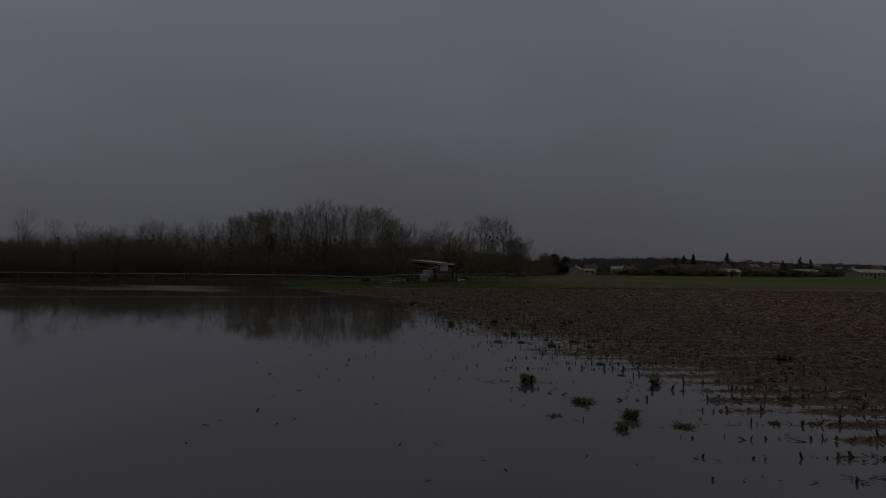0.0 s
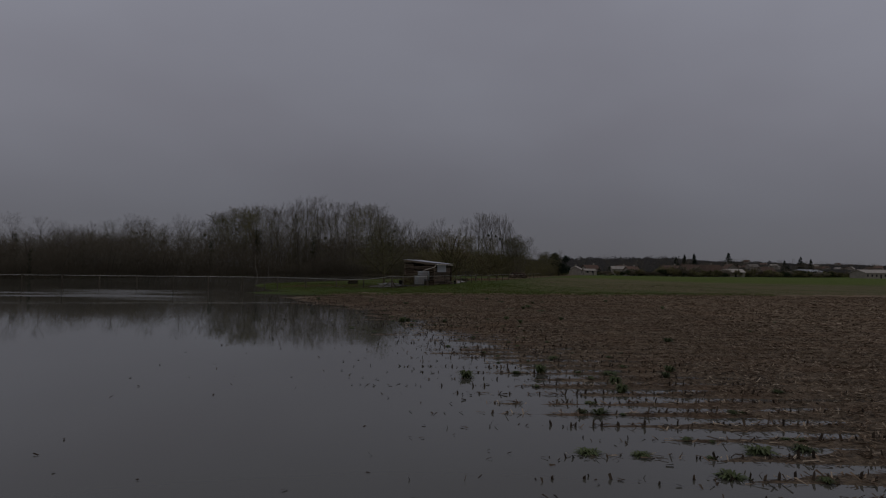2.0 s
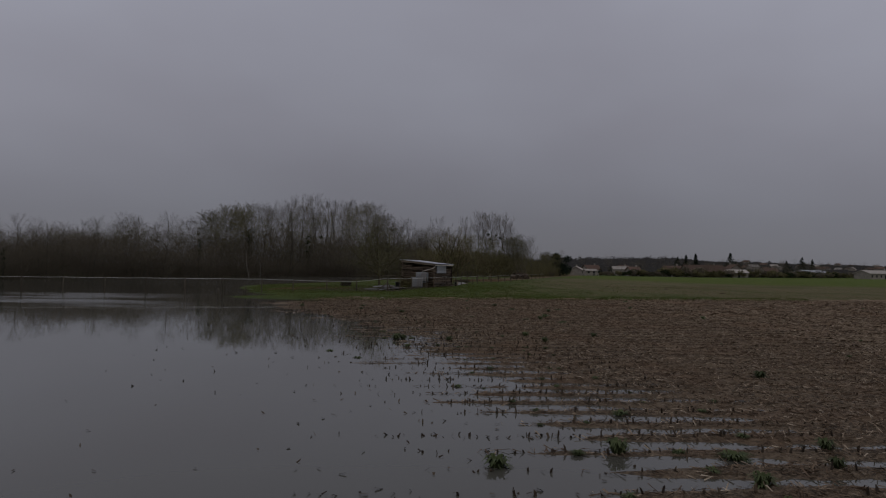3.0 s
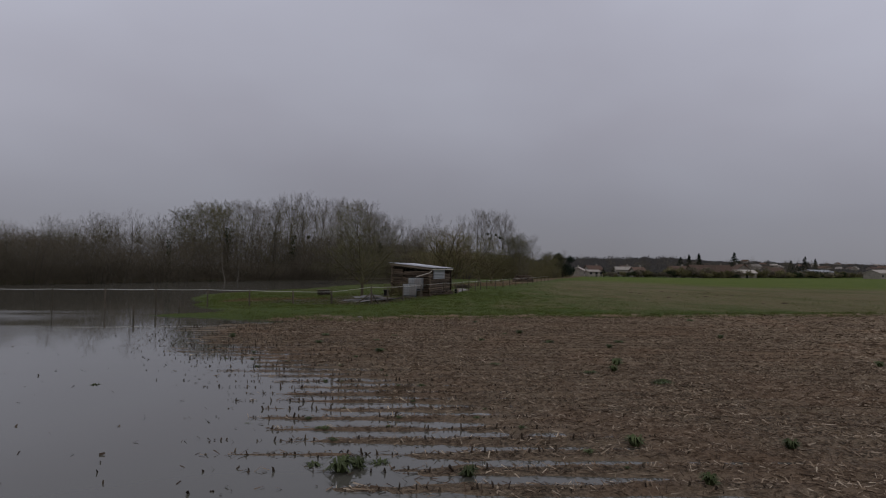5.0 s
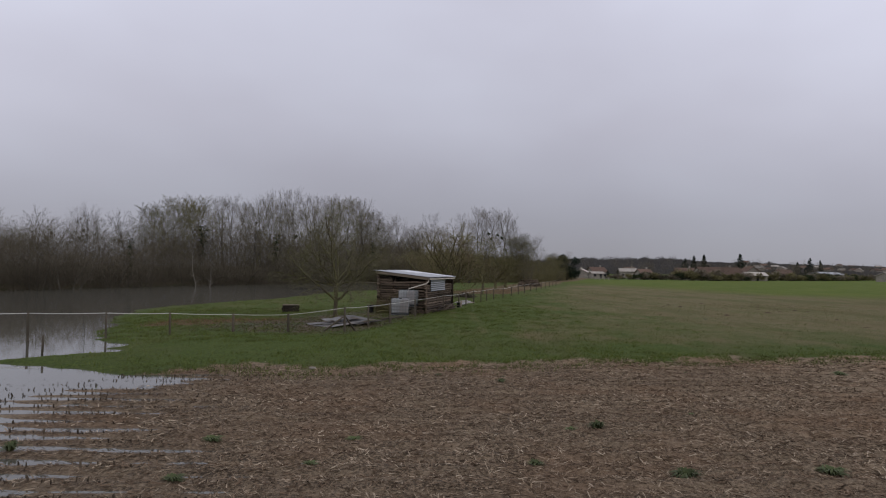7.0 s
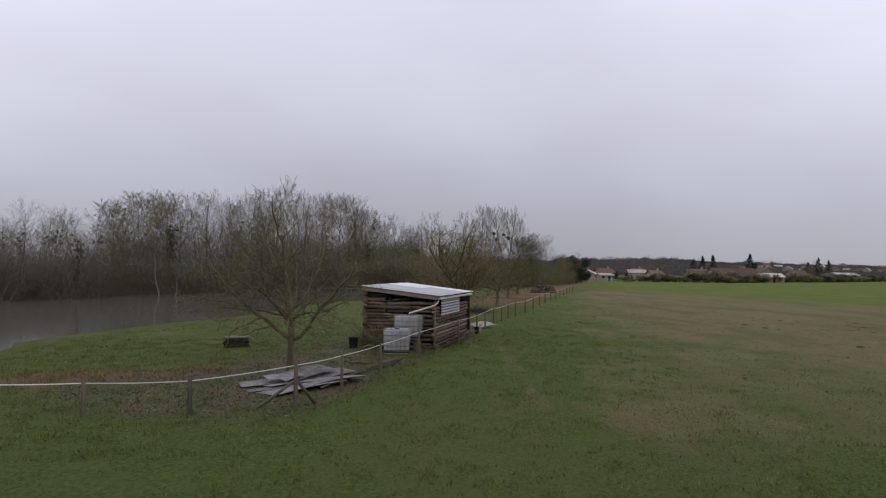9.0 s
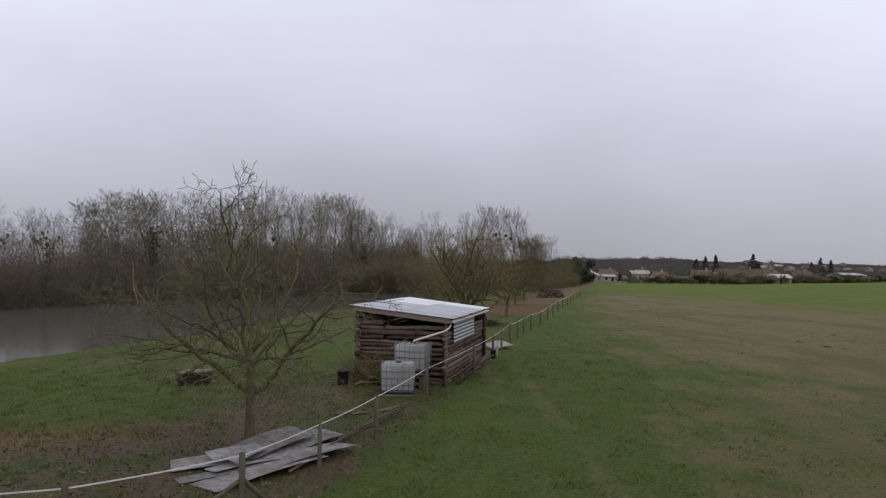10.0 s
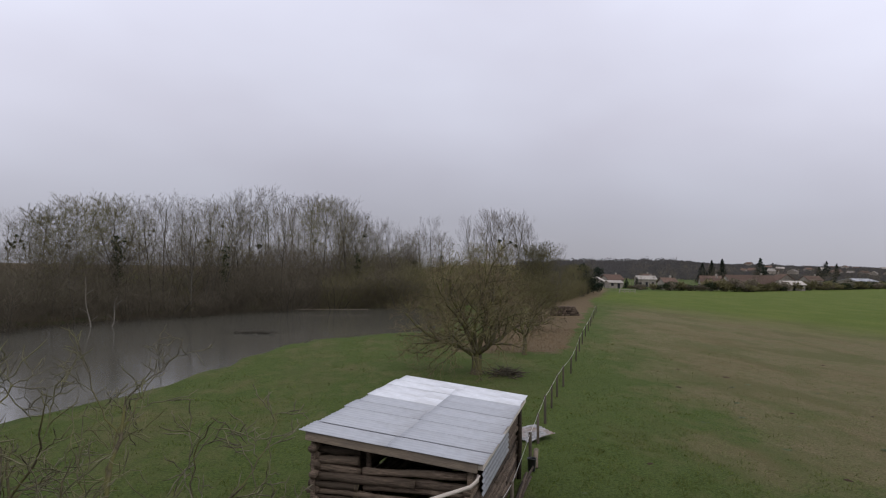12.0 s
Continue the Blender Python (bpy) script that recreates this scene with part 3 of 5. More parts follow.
for k in range(70):
    x = -186 + 188 * (k + rng.uniform(-0.5, 0.5)) / 70
    # the trees at the far end of the row are full of mistletoe
    plant([0, 1, 1, 4, 6, 6], x, 205 + rng.uniform(-14, 26), float(np.interp(x, TOP_X, TOP_H)) * rng.uniform(0.88, 1.05), (0.8, 5) if -130 < x < -106 else (0.22, 2))
for k in range(40):
    x = rng.uniform(-36, 14)
    plant([0, 1, 2, 3, 6], x, edge_y(x) + rng.uniform(14, 48), rng.uniform(11.5, 15.5) if x > -8 else rng.uniform(13, 17.5), (0.06, 2))
for k in range(11):
    plant([1, 4, 6], 14.5 + 1.6 * k + rng.uniform(-0.5, 0.5), 160 + rng.uniform(-6, 8), rng.uniform(16, 19.2) - 0.25 * abs(k - 4), (0.3, 2))
for k in range(30):
    x = rng.uniform(10, 56)
    plant([0, 3, 3, 5], x, edge_y(x) + rng.uniform(3, 24), rng.uniform(8.5, 12) * (1.0 if x < 40 else 0.75))
for k in range(44):
    x = rng.uniform(-140, -24)
    plant([0, 2, 3, 3, 1], x, edge_y(x) + rng.uniform(2, 40), rng.uniform(9, 13) * (0.75 if x < -50 else 1.0))
for kind, x, y, h in ((5, -42.2, 81.0, 13.6), (5, -44.8, 84.0, 12.6), (5, -38.2, 90.5, 14.6), (2, -38.6, 90.0, 15.2), (2, -39.6, 92.0, 14.2), (5, -17.0, 164.0, 21.5), (2, -64.0, 40.0, 9.5), (3, -30.5, 94.0, 14.0)):
    plant([kind], x, y, h)
for k in range(150):
    x = rng.uniform(-140, 58)
    put_tree(bushes[rng.choice([0, 1, 2, 2])], x, edge_y(x) + rng.uniform(0, 26), rng.uniform(5, 9) * (0.8 if x < -60 or x > 30 else 1.0), 7)
# The brushwood between the trunks.
def brushwood(seed, count, x0, x1, tops, material, label):
    nb, m = np.random.RandomState(seed), Mesh()
    bx = nb.uniform(x0, x1, count)
    by = np.interp(bx, EDGE_X, EDGE_Y) + nb.uniform(2, 64, count)
    top = np.interp(bx, *tops) * (0.85 + 0.22 * wave(bx, by * 0.3, 16, seed)) * (0.65 + 0.35 * smooth(by - np.interp(bx, EDGE_X, EDGE_Y), 0, 30))
    top = top * (0.82 + 0.2 * np.abs(wave(bx, by, 9, seed + 50)))
    bh = nb.uniform(1.1, 3.2, count)
    bz = ground_z(bx, by) - 0.1 + np.maximum(0, nb.uniform(-0.2, 1, count) * (top - 0.6 * bh))
    a, w = nb.uniform(0, 6.283, count), nb.uniform(0.012, 0.032, count)
    base = np.stack([bx, by, bz], 1)
    side = np.stack([np.cos(a) * w, np.sin(a) * w, 0 * a], 1)
    tip = base + np.stack([nb.normal(0, 0.9, count) * bh, nb.normal(0, 0.9, count) * bh, bh * nb.uniform(0.2, 1, count)], 1)
    v = np.stack([base - side, base + side, tip], 1).reshape(-1, 3)
    m.v, m.f = v.tolist(), np.arange(3 * count).reshape(-1, 3).tolist()
    tagged(new("brushwood", m.data("brushwood", material)), label, "brushwood", kind="stuff")


brushwood(21, 430000, -150, 2, ([-150, -75, -58, -42, -20, 2], [7.5, 8, 10, 12, 13.5, 12.5]), FAR_TWIG, "dense grey-brown brushwood filling the wood")
brushwood(22, 140000, -14, 60, ([-14, 10, 32, 44, 60], [12, 11, 9.5, 8, 5]), OLIVE_TWIG, "dense olive-brown brushwood at the wood's end")


# ---- the log shed ----
SHED = pose(-2.41, 13.42, 0.06, 0, 0, -16.5)
shed = thing("log_shed", SHED, "log shed with a slanting corrugated sheet roof", "shed")


def log(length, radius, name="log", where=Matrix.Identity(4), rr=random.Random(2), material=None):
    m = Mesh()
    n = max(4, int(length / 0.4))
    pts = [where @ Vector((length * i / n, rr.uniform(-0.018, 0.018), rr.uniform(-0.02, 0.02))) for i in range(n + 1)]
    m.tube(pts, [radius * rr.uniform(0.82, 1.12) for _ in pts], 9)
    return part(name, m, material or LOG, shed)


rl = random.Random(7)
Z_LEFT, Z_RIGHT, W, L = 3.1, 2.68, 3.9, 8.1
# front wall: logs laid level between upright posts, open below the eaves
z = 0.0
while z < 2.25:
    r = rl.uniform(0.055, 0.125)
    z += r * 0.95
    full = 3.72
    cut = rl.choice([0, 0, 1.2, 1.9, 2.4])
    if cut:
        log(cut, r, where=pose(0.02 + rl.uniform(-0.12, 0.1), 0.2 + rl.uniform(-0.06, 0.04), z, 0, rl.uniform(-1.2, 1.2), 0), rr=rl)
        log(full - cut, r * rl.uniform(0.7, 1.0), where=pose(0.06 + cut, 0.22 + rl.uniform(-0.06, 0.04), z, 0, rl.uniform(-1.6, 1.6), 0), rr=rl)
    else:
        log(full + rl.uniform(-0.15, 0.12), r, where=pose(0.02 + rl.uniform(-0.12, 0.12), 0.21 + rl.uniform(-0.05, 0.04), z, 0, rl.uniform(-1.2, 1.2), 0), rr=rl)
    z += r * 0.95
log(1.15, 0.10, where=pose(0.0, 0.22, 2.52), rr=rl)
log(1.2, 0.09, where=pose(-0.02, 0.22, 2.72), rr=rl)
# side walls and back wall
for x0, top in ((W - 0.2, 2.05), (0.12, 2.75)):
    z = 0.0
    while z < top:
        r = rl.uniform(0.05, 0.105) if x0 > 1 else rl.uniform(0.085, 0.13)
        z += r * 0.93
        cut = rl.uniform(1.8, 5.6)
        log(cut, r, where=pose(x0 + rl.uniform(-0.03, 0.03), 0.05 + rl.uniform(-0.12, 0.1), z, 0, 0, 90), rr=rl)
        log(7.9 - cut, r * rl.uniform(0.9, 1.1), where=pose(x0 + rl.uniform(-0.03, 0.03), 0.08 + cut, z, 0, 0, 90), rr=rl)
        z += r * 0.93
z = 0.0
while z < 2.6:
    r = rl.uniform(0.1, 0.14)
    z += r * 1.86
    log(3.75, r, where=pose(0.05, L - 0.25, z - r), rr=rl)
for x0, y0, h in ((0.06, 0.12, 3.0), (1.28, 0.46, 2.9), (3.72, 0.10, 2.6), (3.5, 4.1, 2.5), (3.86, 7.7, 2.5), (0.06, 7.9, 2.9)):
    m = Mesh()
    m.tube([Vector((x0, y0, -0.1)), Vector((x0 + 0.02, y0, h * 0.5)), Vector((x0, y0 + 0.02, h))], [0.075, 0.07, 0.06], 8)
    part("post", m, LOG, shed)
# roof: corrugated sheets laid from the high side to the low side
slope = (Z_RIGHT - Z_LEFT) / W


def corrugated(length, width, waves, height=0.018, thick=0.006, seed=0, sag=0.0):
    """A corrugated sheet; the waves run along x."""
    m, rr = Mesh(), random.Random(seed)
    n, ny = 8, waves * 6
    for side in (0, -thick):
        for i in range(n + 1):
            for j in range(ny + 1):
                x, y = length * i / n, width * j / ny
                m.v.append((x, y, side + height * math.sin(6.2832 * waves * j / ny) + sag * math.sin(3.1416 * i / n) + rr.uniform(-0.001, 0.001)))
    k = (n + 1) * (ny + 1)
    for i in range(n):
        for j in range(ny):
            a = i * (ny + 1) + j
            m.f.append((a, a + ny + 1, a + ny + 2, a + 1))
            m.f.append((k + a + 1, k + a + ny + 2, k + a + ny + 1, k + a))
    rim = [i * (ny + 1) for i in range(n + 1)] + [n * (ny + 1) + j for j in range(1, ny + 1)] + [i * (ny + 1) + ny for i in range(n - 1, -1, -1)] + [j for j in range(ny - 1, 0, -1)]
    for a, b2 in zip(rim, rim[1:] + rim[:1]):
        m.f.append((a, k + a, k + b2, b2))
    return m


roof_rise = Matrix.Rotation(math.atan(-slope), 4, "Y")
for k in range(9):
    y0 = -0.12 + k * 0.915
    for half in (0, 1):
        white = (k >= 5 and half == 0) or k >= 7
        x0 = -0.16 + 2.05 * half
        m = corrugated(2.2, 0.98, 5, 0.011, seed=k * 2 + half)
        ob = part("roof_sheet", m, ROOF_B if white else ROOF_A, shed, "pale corrugated roof sheet" if white else "grey corrugated roof sheet")
        ob.matrix_local = Matrix.Translation((x0 + 0.045 * rl.uniform(-1, 1), y0, Z_LEFT + slope * x0 + 0.10 + 0.006 * half + 0.007 * (k % 2))) @ roof_rise
def beam(name, size, m, label="", material=None, parent=None):
    b2 = Mesh()
    b2.box(size, Matrix.Identity(4), 0.008)
    ob = part(name, b2, material or BOARD, parent or shed, label, False)
    ob.matrix_local = m
    return ob


beam("fascia_board", (W + 0.1, 0.035, 0.2), Matrix.Translation((W / 2 - 0.02, -0.06, (Z_LEFT + Z_RIGHT) / 2 - 0.12)) @ roof_rise, "weathered fascia board under the eaves")
for y0 in (0.25, 2.2, 4.2, 6.1, 7.75):
    beam("rafter", (W, 0.08, 0.14), Matrix.Translation((W / 2, y0, (Z_LEFT + Z_RIGHT) / 2 - 0.08)) @ roof_rise)
beam("gutter", (0.13, L - 0.2, 0.1), Matrix.Translation((W + 0.06, L / 2, Z_RIGHT - 0.1)), "pale gutter along the low eaves", PIPE)
panel = corrugated(4.2, 1.0, 7, 0.02, seed=50)
ob = part("side_sheet", panel, STEEL, shed, "corrugated metal sheet on the side wall")
ob.matrix_local = Matrix.Translation((W - 0.03, 0.9, 1.72)) @ Matrix.Rotation(radians(90), 4, "Z") @ Matrix.Rotation(radians(90), 4, "X")
downpipe = Mesh()
inv = SHED.inverted()
downpipe.tube([Vector((W + 0.05, -0.05, 2.52)), Vector((W + 0.03, -0.12, 2.42)), Vector((W - 0.1, -0.18, 2.3)), inv @ Vector((-0.05, 12.15, 1.98)), inv @ Vector((-0.1, 12.15, 1.85))], [0.043] * 5, 10)
part("downpipe", downpipe, PIPE, shed, "pale plastic downpipe to the upper tank")


# ---- water tanks ----
def tank(m, label):
    ob = thing("water_tank", m, label, "tank", "caged water tanks")
    pallet = Mesh()
    for y0 in (-0.42, 0, 0.42):
        pallet.box((1.2, 0.12, 0.10), pose(0, y0, 0), 0.01)
    pallet.box((1.2, 1.0, 0.03), pose(0, 0, 0.10), 0.005)
    part("pallet", pallet, BLACK, ob, "dark plastic pallet", False)
    for y0 in (-0.49, 0.49):
        m = Mesh()
        m.box((1.2, 0.05, 0.035), pose(0, y0, 0.0), 0.006)
        part("runner", m, STEEL, ob, "galvanised runner under the pallet", False)
    body = Mesh()
    body.box((1.13, 0.93, 0.98), pose(0, 0, 0.135), 0.06)
    part("bottle", body, PLASTIC, ob, "milky white plastic bottle", False)
    lid = Mesh()
    lid.tube([Vector((0, 0, 1.1)), Vector((0, 0, 1.15)), Vector((0, 0, 1.16))], [0.12, 0.12, 0.1], 14)
    part("lid", lid, BLACK, ob, "black screw lid")
    cage = []
    for k in range(7):
        x = -0.59 + k * 1.18 / 6
        cage += [[(x, -0.49, 0.12), (x, -0.49, 1.12)], [(x, 0.49, 0.12), (x, 0.49, 1.12)]]
    for k in range(1, 6):
        y = -0.49 + k * 0.98 / 6
        cage += [[(-0.59, y, 0.12), (-0.59, y, 1.12)], [(0.59, y, 0.12), (0.59, y, 1.12)]]
    for z in (0.14, 0.38, 0.62, 0.86, 1.12):
        q = [(-0.59, -0.49, z), (0.59, -0.49, z), (0.59, 0.49, z), (-0.59, 0.49, z)]
        cage += [[q[i], q[(i + 1) % 4]] for i in range(4)]
    cage += [[(-0.25, -0.49, 1.13), (-0.25, 0.49, 1.13)], [(0.25, -0.49, 1.13), (0.25, 0.49, 1.13)]]
    for a, c in cage:
        bar = Mesh()
        bar.tube([Vector(a), Vector(c)], [0.011, 0.011], 6)
        part("cage_bar", bar, CAGE, ob)
    return ob


tank(at_ground(-0.6, 10.85, -2), "milky plastic water tank in a steel cage on the ground")
tank(pose(-0.06, 12.28, 0.76, 0, 0, -16.5), "raised milky plastic water tank in a steel cage")
stand = thing("tank_stand", at_ground(-0.06, 12.28, -16.5), "stand of stacked timbers under the raised tank", "stand")
for lay in range(5):
    for k in (-1, 0, 1):
        m = Mesh()
        m.box((1.1 if lay % 2 else 0.16, 0.16 if lay % 2 else 0.9, 0.125), Matrix.Identity(4), 0.012)
        ob = part("timber", m, POST, stand, shade=False)
        ob.matrix_local = pose(0 if lay % 2 else 0.45 * k, 0.36 * k if lay % 2 else 0, 0.124 * lay)


# ---- fence ----
POSTS = [(-3.15, -1.7), (-2.13, 1.0), (-1.07, 4.3), (0.42, 9.6), (2.6, 15.4), (4.15, 21.3), (4.98, 24.2), (5.95, 27.6), (6.95, 31.0), (7.85, 33.8), (8.95, 37.1), (10.6, 42.2), (12.4, 48.0), (14.2, 54.0), (16.0, 60.0), (18.0, 66.5), (20.0, 73.0), (22.0, 79.5), (24.0, 86.0), (26.0, 92.5), (28.0, 99.0), (30.0, 105.5)]
LEFT = [(-3.15, -1.7), (-5.86, -2.4), (-8.4, -2.95), (-11.2, -3.6), (-13.6, -4.9), (-16.6, -5.7), (-19.5, -6.4), (-22.4, -7.1), (-25.3, -7.9), (-28.2, -8.6), (-31.0, -9.3), (-34.0, -10.0), (-37.0, -10.8), (-40.0, -11.5), (-43, -12.3), (-46, -13.0), (-49, -13.8), (-52, -14.5)]
fence = thing("tape_fence", pose(0, 0, 0), "wooden post fence strung with pale electric tape", "fence")
rf = random.Random(9)


def fence_post(x, y, h, r=0.05, lean=0.03, parent=None):
    m = Mesh()
    z0 = max(float(ground_z(x, y)), 0.0)
    lx, ly = rf.uniform(-lean, lean), rf.uniform(-lean, lean)
    pts = [Vector((x + lx * u * h, y + ly * u * h, z0 - 0.6 + u * (h + 0.6))) for u in (0, 0.35, 0.7, 1.0)]
    m.tube(pts, [r, r * 1.03, r * 0.97, r * 0.9], 8)
    part("post", m, POST, parent or fence)
    return pts[-1]


def run_of(points, heights, first=None):
    tops = [first] if first else []
    for (x, y), h in zip(points, heights):
        tops.append(fence_post(x, y, h, rf.uniform(0.045, 0.065)))
    for a, c in zip(tops, tops[1:]):
        m = Mesh()
        n = 6
        for i in range(n + 1):
            p = a.lerp(c, i / n) - Vector((0, 0, 0.05 + 0.025 * math.sin(3.1416 * i / n)))
            m.v.extend([(p.x, p.y - 0.006, p.z - 0.013), (p.x, p.y + 0.006, p.z - 0.013), (p.x, p.y + 0.006, p.z + 0.013), (p.x, p.y - 0.006, p.z + 0.013)])
        for i in range(n):
            for j in range(4):
                m.f.append((4 * i + j, 4 * i + (j + 1) % 4, 4 * i + 4 + (j + 1) % 4, 4 * i + 4 + j))
        part("tape", m, TAPE, fence, "pale woven electric tape", False)
    return tops[0]


corner = run_of(POSTS, [1.25] + [rf.uniform(1.12, 1.25) for _ in POSTS[1:]])
run_of(LEFT[1:], [float(np.interp(x, [-13.6, -9, -5], [1.25, 1.12, 1.1])) - max(float(ground_z(x, y)), 0.0) for x, y in LEFT[1:]], corner)
# the second stake line in the shallows, and the stays of the corner post
for x, y, h in ((-14.4, -14.6, 0.95), (-13.6, -10.2, 0.75)):
    m = Mesh()
    m.tube([Vector((0, 0, -0.3)), Vector((0.03, 0, h * 0.5)), Vector((0.02, 0.02, h))], [0.045, 0.045, 0.04], 7)
    ob = tagged(new("stake", m.data("stake", POST)), "lone weathered stake standing in shallow flood water", "stake", "stakes in the flood")
    ob.matrix_world = pose(x, y, min(float(ground_z(x, y)), 0.0))
for dx, dy in ((-1.35, -0.25), (0.55, 0.95)):
    m = Mesh()
    m.tube([Vector((-3.15 + dx, -1.7 + dy, 0.0)), Vector((-3.15 + dx * 0.5, -1.7 + dy * 0.5, 0.48)), Vector((-3.15 + dx * 0.04, -1.7 + dy * 0.04, 0.95))], [0.05, 0.048, 0.042], 7)
    part("stay", m, POST, fence, "slanting stay of the corner post")


# ---- the bare orchard trees ----
def sprout(rr, trunk, crown, base, way, length, radius, depth, spec):
    """A crooked limb: it kinks at each bud, bends up to the light and bears side shoots at the kinks."""
    n = spec["steps"][depth]
    pts, rad, d, p = [Vector(base)], [radius], Vector(way).normalized(), Vector(base)
    side = d.orthogonal().normalized()
    side.rotate(Matrix.Rotation(rr.uniform(0, 6.283), 3, d))
    for i in range(n):
        kink = spec["kink"][depth] * (1 if i % 2 else -1)
        d = (d + side * kink + Vector((rr.uniform(-1, 1), rr.uniform(-1, 1), rr.uniform(-0.8, 0.8))) * spec["stray"][depth] + Vector((0, 0, spec["lift"][depth]))).normalized()
        side.rotate(Matrix.Rotation(rr.uniform(0.2, 0.9), 3, d))
        p = p + d * (length / n) * rr.uniform(0.8, 1.2)
        pts.append(p.copy())
        rad.append(max(radius * (1 - 0.72 * (i + 1) / n) * rr.uniform(0.93, 1.1), spec["least"]))
    rad[-1] = spec["least"] * 0.4 if depth else 0
    (trunk if depth >= spec["wood"] else crown).tube(pts, rad, spec["sides"][depth], cap=False)
    if depth == 0:
        return
    turn = rr.uniform(0, 6.283)
    for k in range(spec["forks"][depth]):
        u = spec["from"][depth] + (1.0 - spec["from"][depth]) * (k + rr.uniform(0.15, 0.85)) / spec["forks"][depth]
        i = min(int(u * n), n - 1)
        q = pts[i].lerp(pts[i + 1], min(u * n - i, 1.0))
        along = (pts[i + 1] - pts[i]).normalized()
        out = along.orthogonal().normalized()
        turn += 2.4 + rr.uniform(-0.5, 0.5)
        out.rotate(Matrix.Rotation(turn, 3, along))
        a = math.radians(rr.uniform(*spec["angle"]))
        sprout(rr, trunk, crown, q, along * math.cos(a) + out * math.sin(a), length * rr.uniform(*spec["shrink"][depth]) * (1.2 - 0.6 * u), rad[i] * spec["thin"], depth - 1, spec)


def orchard_tree(seed, x, y, label, stem, thick, limbs, size=1.0, forks=(0, 4, 5, 7), twig=None, least=0.0062, sides=(3, 3, 4, 7), turn=0.0, lift=0.02):
    """limbs: for each one the height it leaves the stem, its bearing, its rise in degrees, its length and its radius."""
    rr = random.Random(seed)
    ob = thing("bare_tree", at_ground(x, y, turn), label, "tree", "bare trees in the meadow")
    trunk, crown = Mesh(), Mesh()
    spec = dict(steps=(4, 6, 9, 13), sides=sides, least=least, kink=(0.42, 0.4, 0.34, 0.26), stray=(0.3, 0.3, 0.28, 0.22), lift=(0.03, 0.03, 0.025, lift), forks=forks, wood=2, angle=(36, 72), thin=0.53)
    spec["from"], spec["shrink"] = (0, 0.15, 0.12, 0.22), (0, (0.40, 0.65), (0.40, 0.62), (0.38, 0.58))
    pts = [Vector((0, 0, -0.3)), Vector((0, 0, 0.04)), Vector((0.01, 0.01, stem * 0.3)), Vector((0.03, -0.01, stem * 0.65)), Vector((0.0, 0.02, stem)), Vector((-0.01, 0.02, stem * 1.03))]
    trunk.tube(pts, [thick * 1.5, thick * 1.3, thick * 1.02, thick, thick * 1.08, thick * 0.55], 12)
    for z, bearing, rise, length, r in limbs:
        a, e = math.radians(bearing), math.radians(rise)
        sprout(rr, trunk, crown, (0.01 * math.cos(a), 0.01 * math.sin(a), z), (math.cos(a) * math.cos(e), math.sin(a) * math.cos(e), math.sin(e)), length * size, r, 3, spec)
    part("trunk", trunk, BARK, ob, "mossy grey-brown trunk and limbs")
    part("crown", crown, twig or TWIG, ob, "tangle of crooked bare twigs")
    return ob


def fan(seed, count, stem, low, high, length, thick):
    rr = random.Random(seed)
    return [(stem * rr.uniform(0.75, 1.0), 137.5 * k + rr.uniform(-15, 15), low + (high - low) * (k + 0.5) / count + rr.uniform(-5, 5), length * rr.uniform(0.85, 1.1), thick * rr.uniform(0.42, 0.6)) for k in range(count)]


orchard_tree(31, -4.25, 3.6, "bare walnut tree with lichened crooked twigs beside the fence", 2.3, 0.115, [
    (1.35, 188, 32, 4.0, 0.078), (1.32, -8, 37, 4.0, 0.082), (2.15, 148, 42, 3.9, 0.055), (2.2, 62, 54, 4.1, 0.06), (2.2, 250, 40, 3.5, 0.05), (2.1, 322, 30, 3.4, 0.052),
    (2.25, 100, 74, 4.0, 0.066), (2.1, 24, 32, 3.5, 0.046), (2.05, 214, 34, 3.8, 0.046), (1.9, 110, 30, 3.6, 0.042), (2.25, 180, 60, 4.2, 0.058), (2.25, 350, 58, 3.9, 0.055), (2.1, 172, 20, 3.7, 0.045), (2.0, 286, 20, 3.2, 0.042)], size=1.05, forks=(0, 4, 6, 9), lift=0.0, least=0.0066)
orchard_tree(32, 4.3, 41.5, "wide old fruit tree with thick low limbs behind the shed", 1.3, 0.33, [(1.1, 182, 22, 6.2, 0.16), (1.15, 2, 30, 4.9, 0.16), (1.2, 60, 30, 5.6, 0.15), (1.2, 235, 26, 5.8, 0.15), (1.2, 300, 30, 5.6, 0.15), (1.2, 125, 34, 5.6, 0.15),
    (1.3, 160, 50, 6.4, 0.16), (1.3, 25, 48, 6.4, 0.16), (1.3, 270, 56, 6.4, 0.15), (1.3, 90, 72, 6.8, 0.17), (1.3, 340, 64, 6.5, 0.15), (1.3, 205, 62, 6.5, 0.14)], forks=(0, 5, 7, 10), twig=BROWN_TWIG, least=0.011)
orchard_tree(33, 9.2, 51.8, "small bare fruit tree beside the fence", 1.7, 0.17, fan(6, 8, 1.7, 20, 75, 3.5, 0.19), forks=(0, 4, 6, 9), twig=BROWN_TWIG, least=0.012)
orchard_tree(34, 3.5, 62.0, "bare fruit tree at the flood's edge", 1.4, 0.2, fan(7, 9, 1.4, 20, 78, 4.2, 0.2), forks=(0, 4, 6, 9), twig=OLIVE_TWIG, least=0.014)
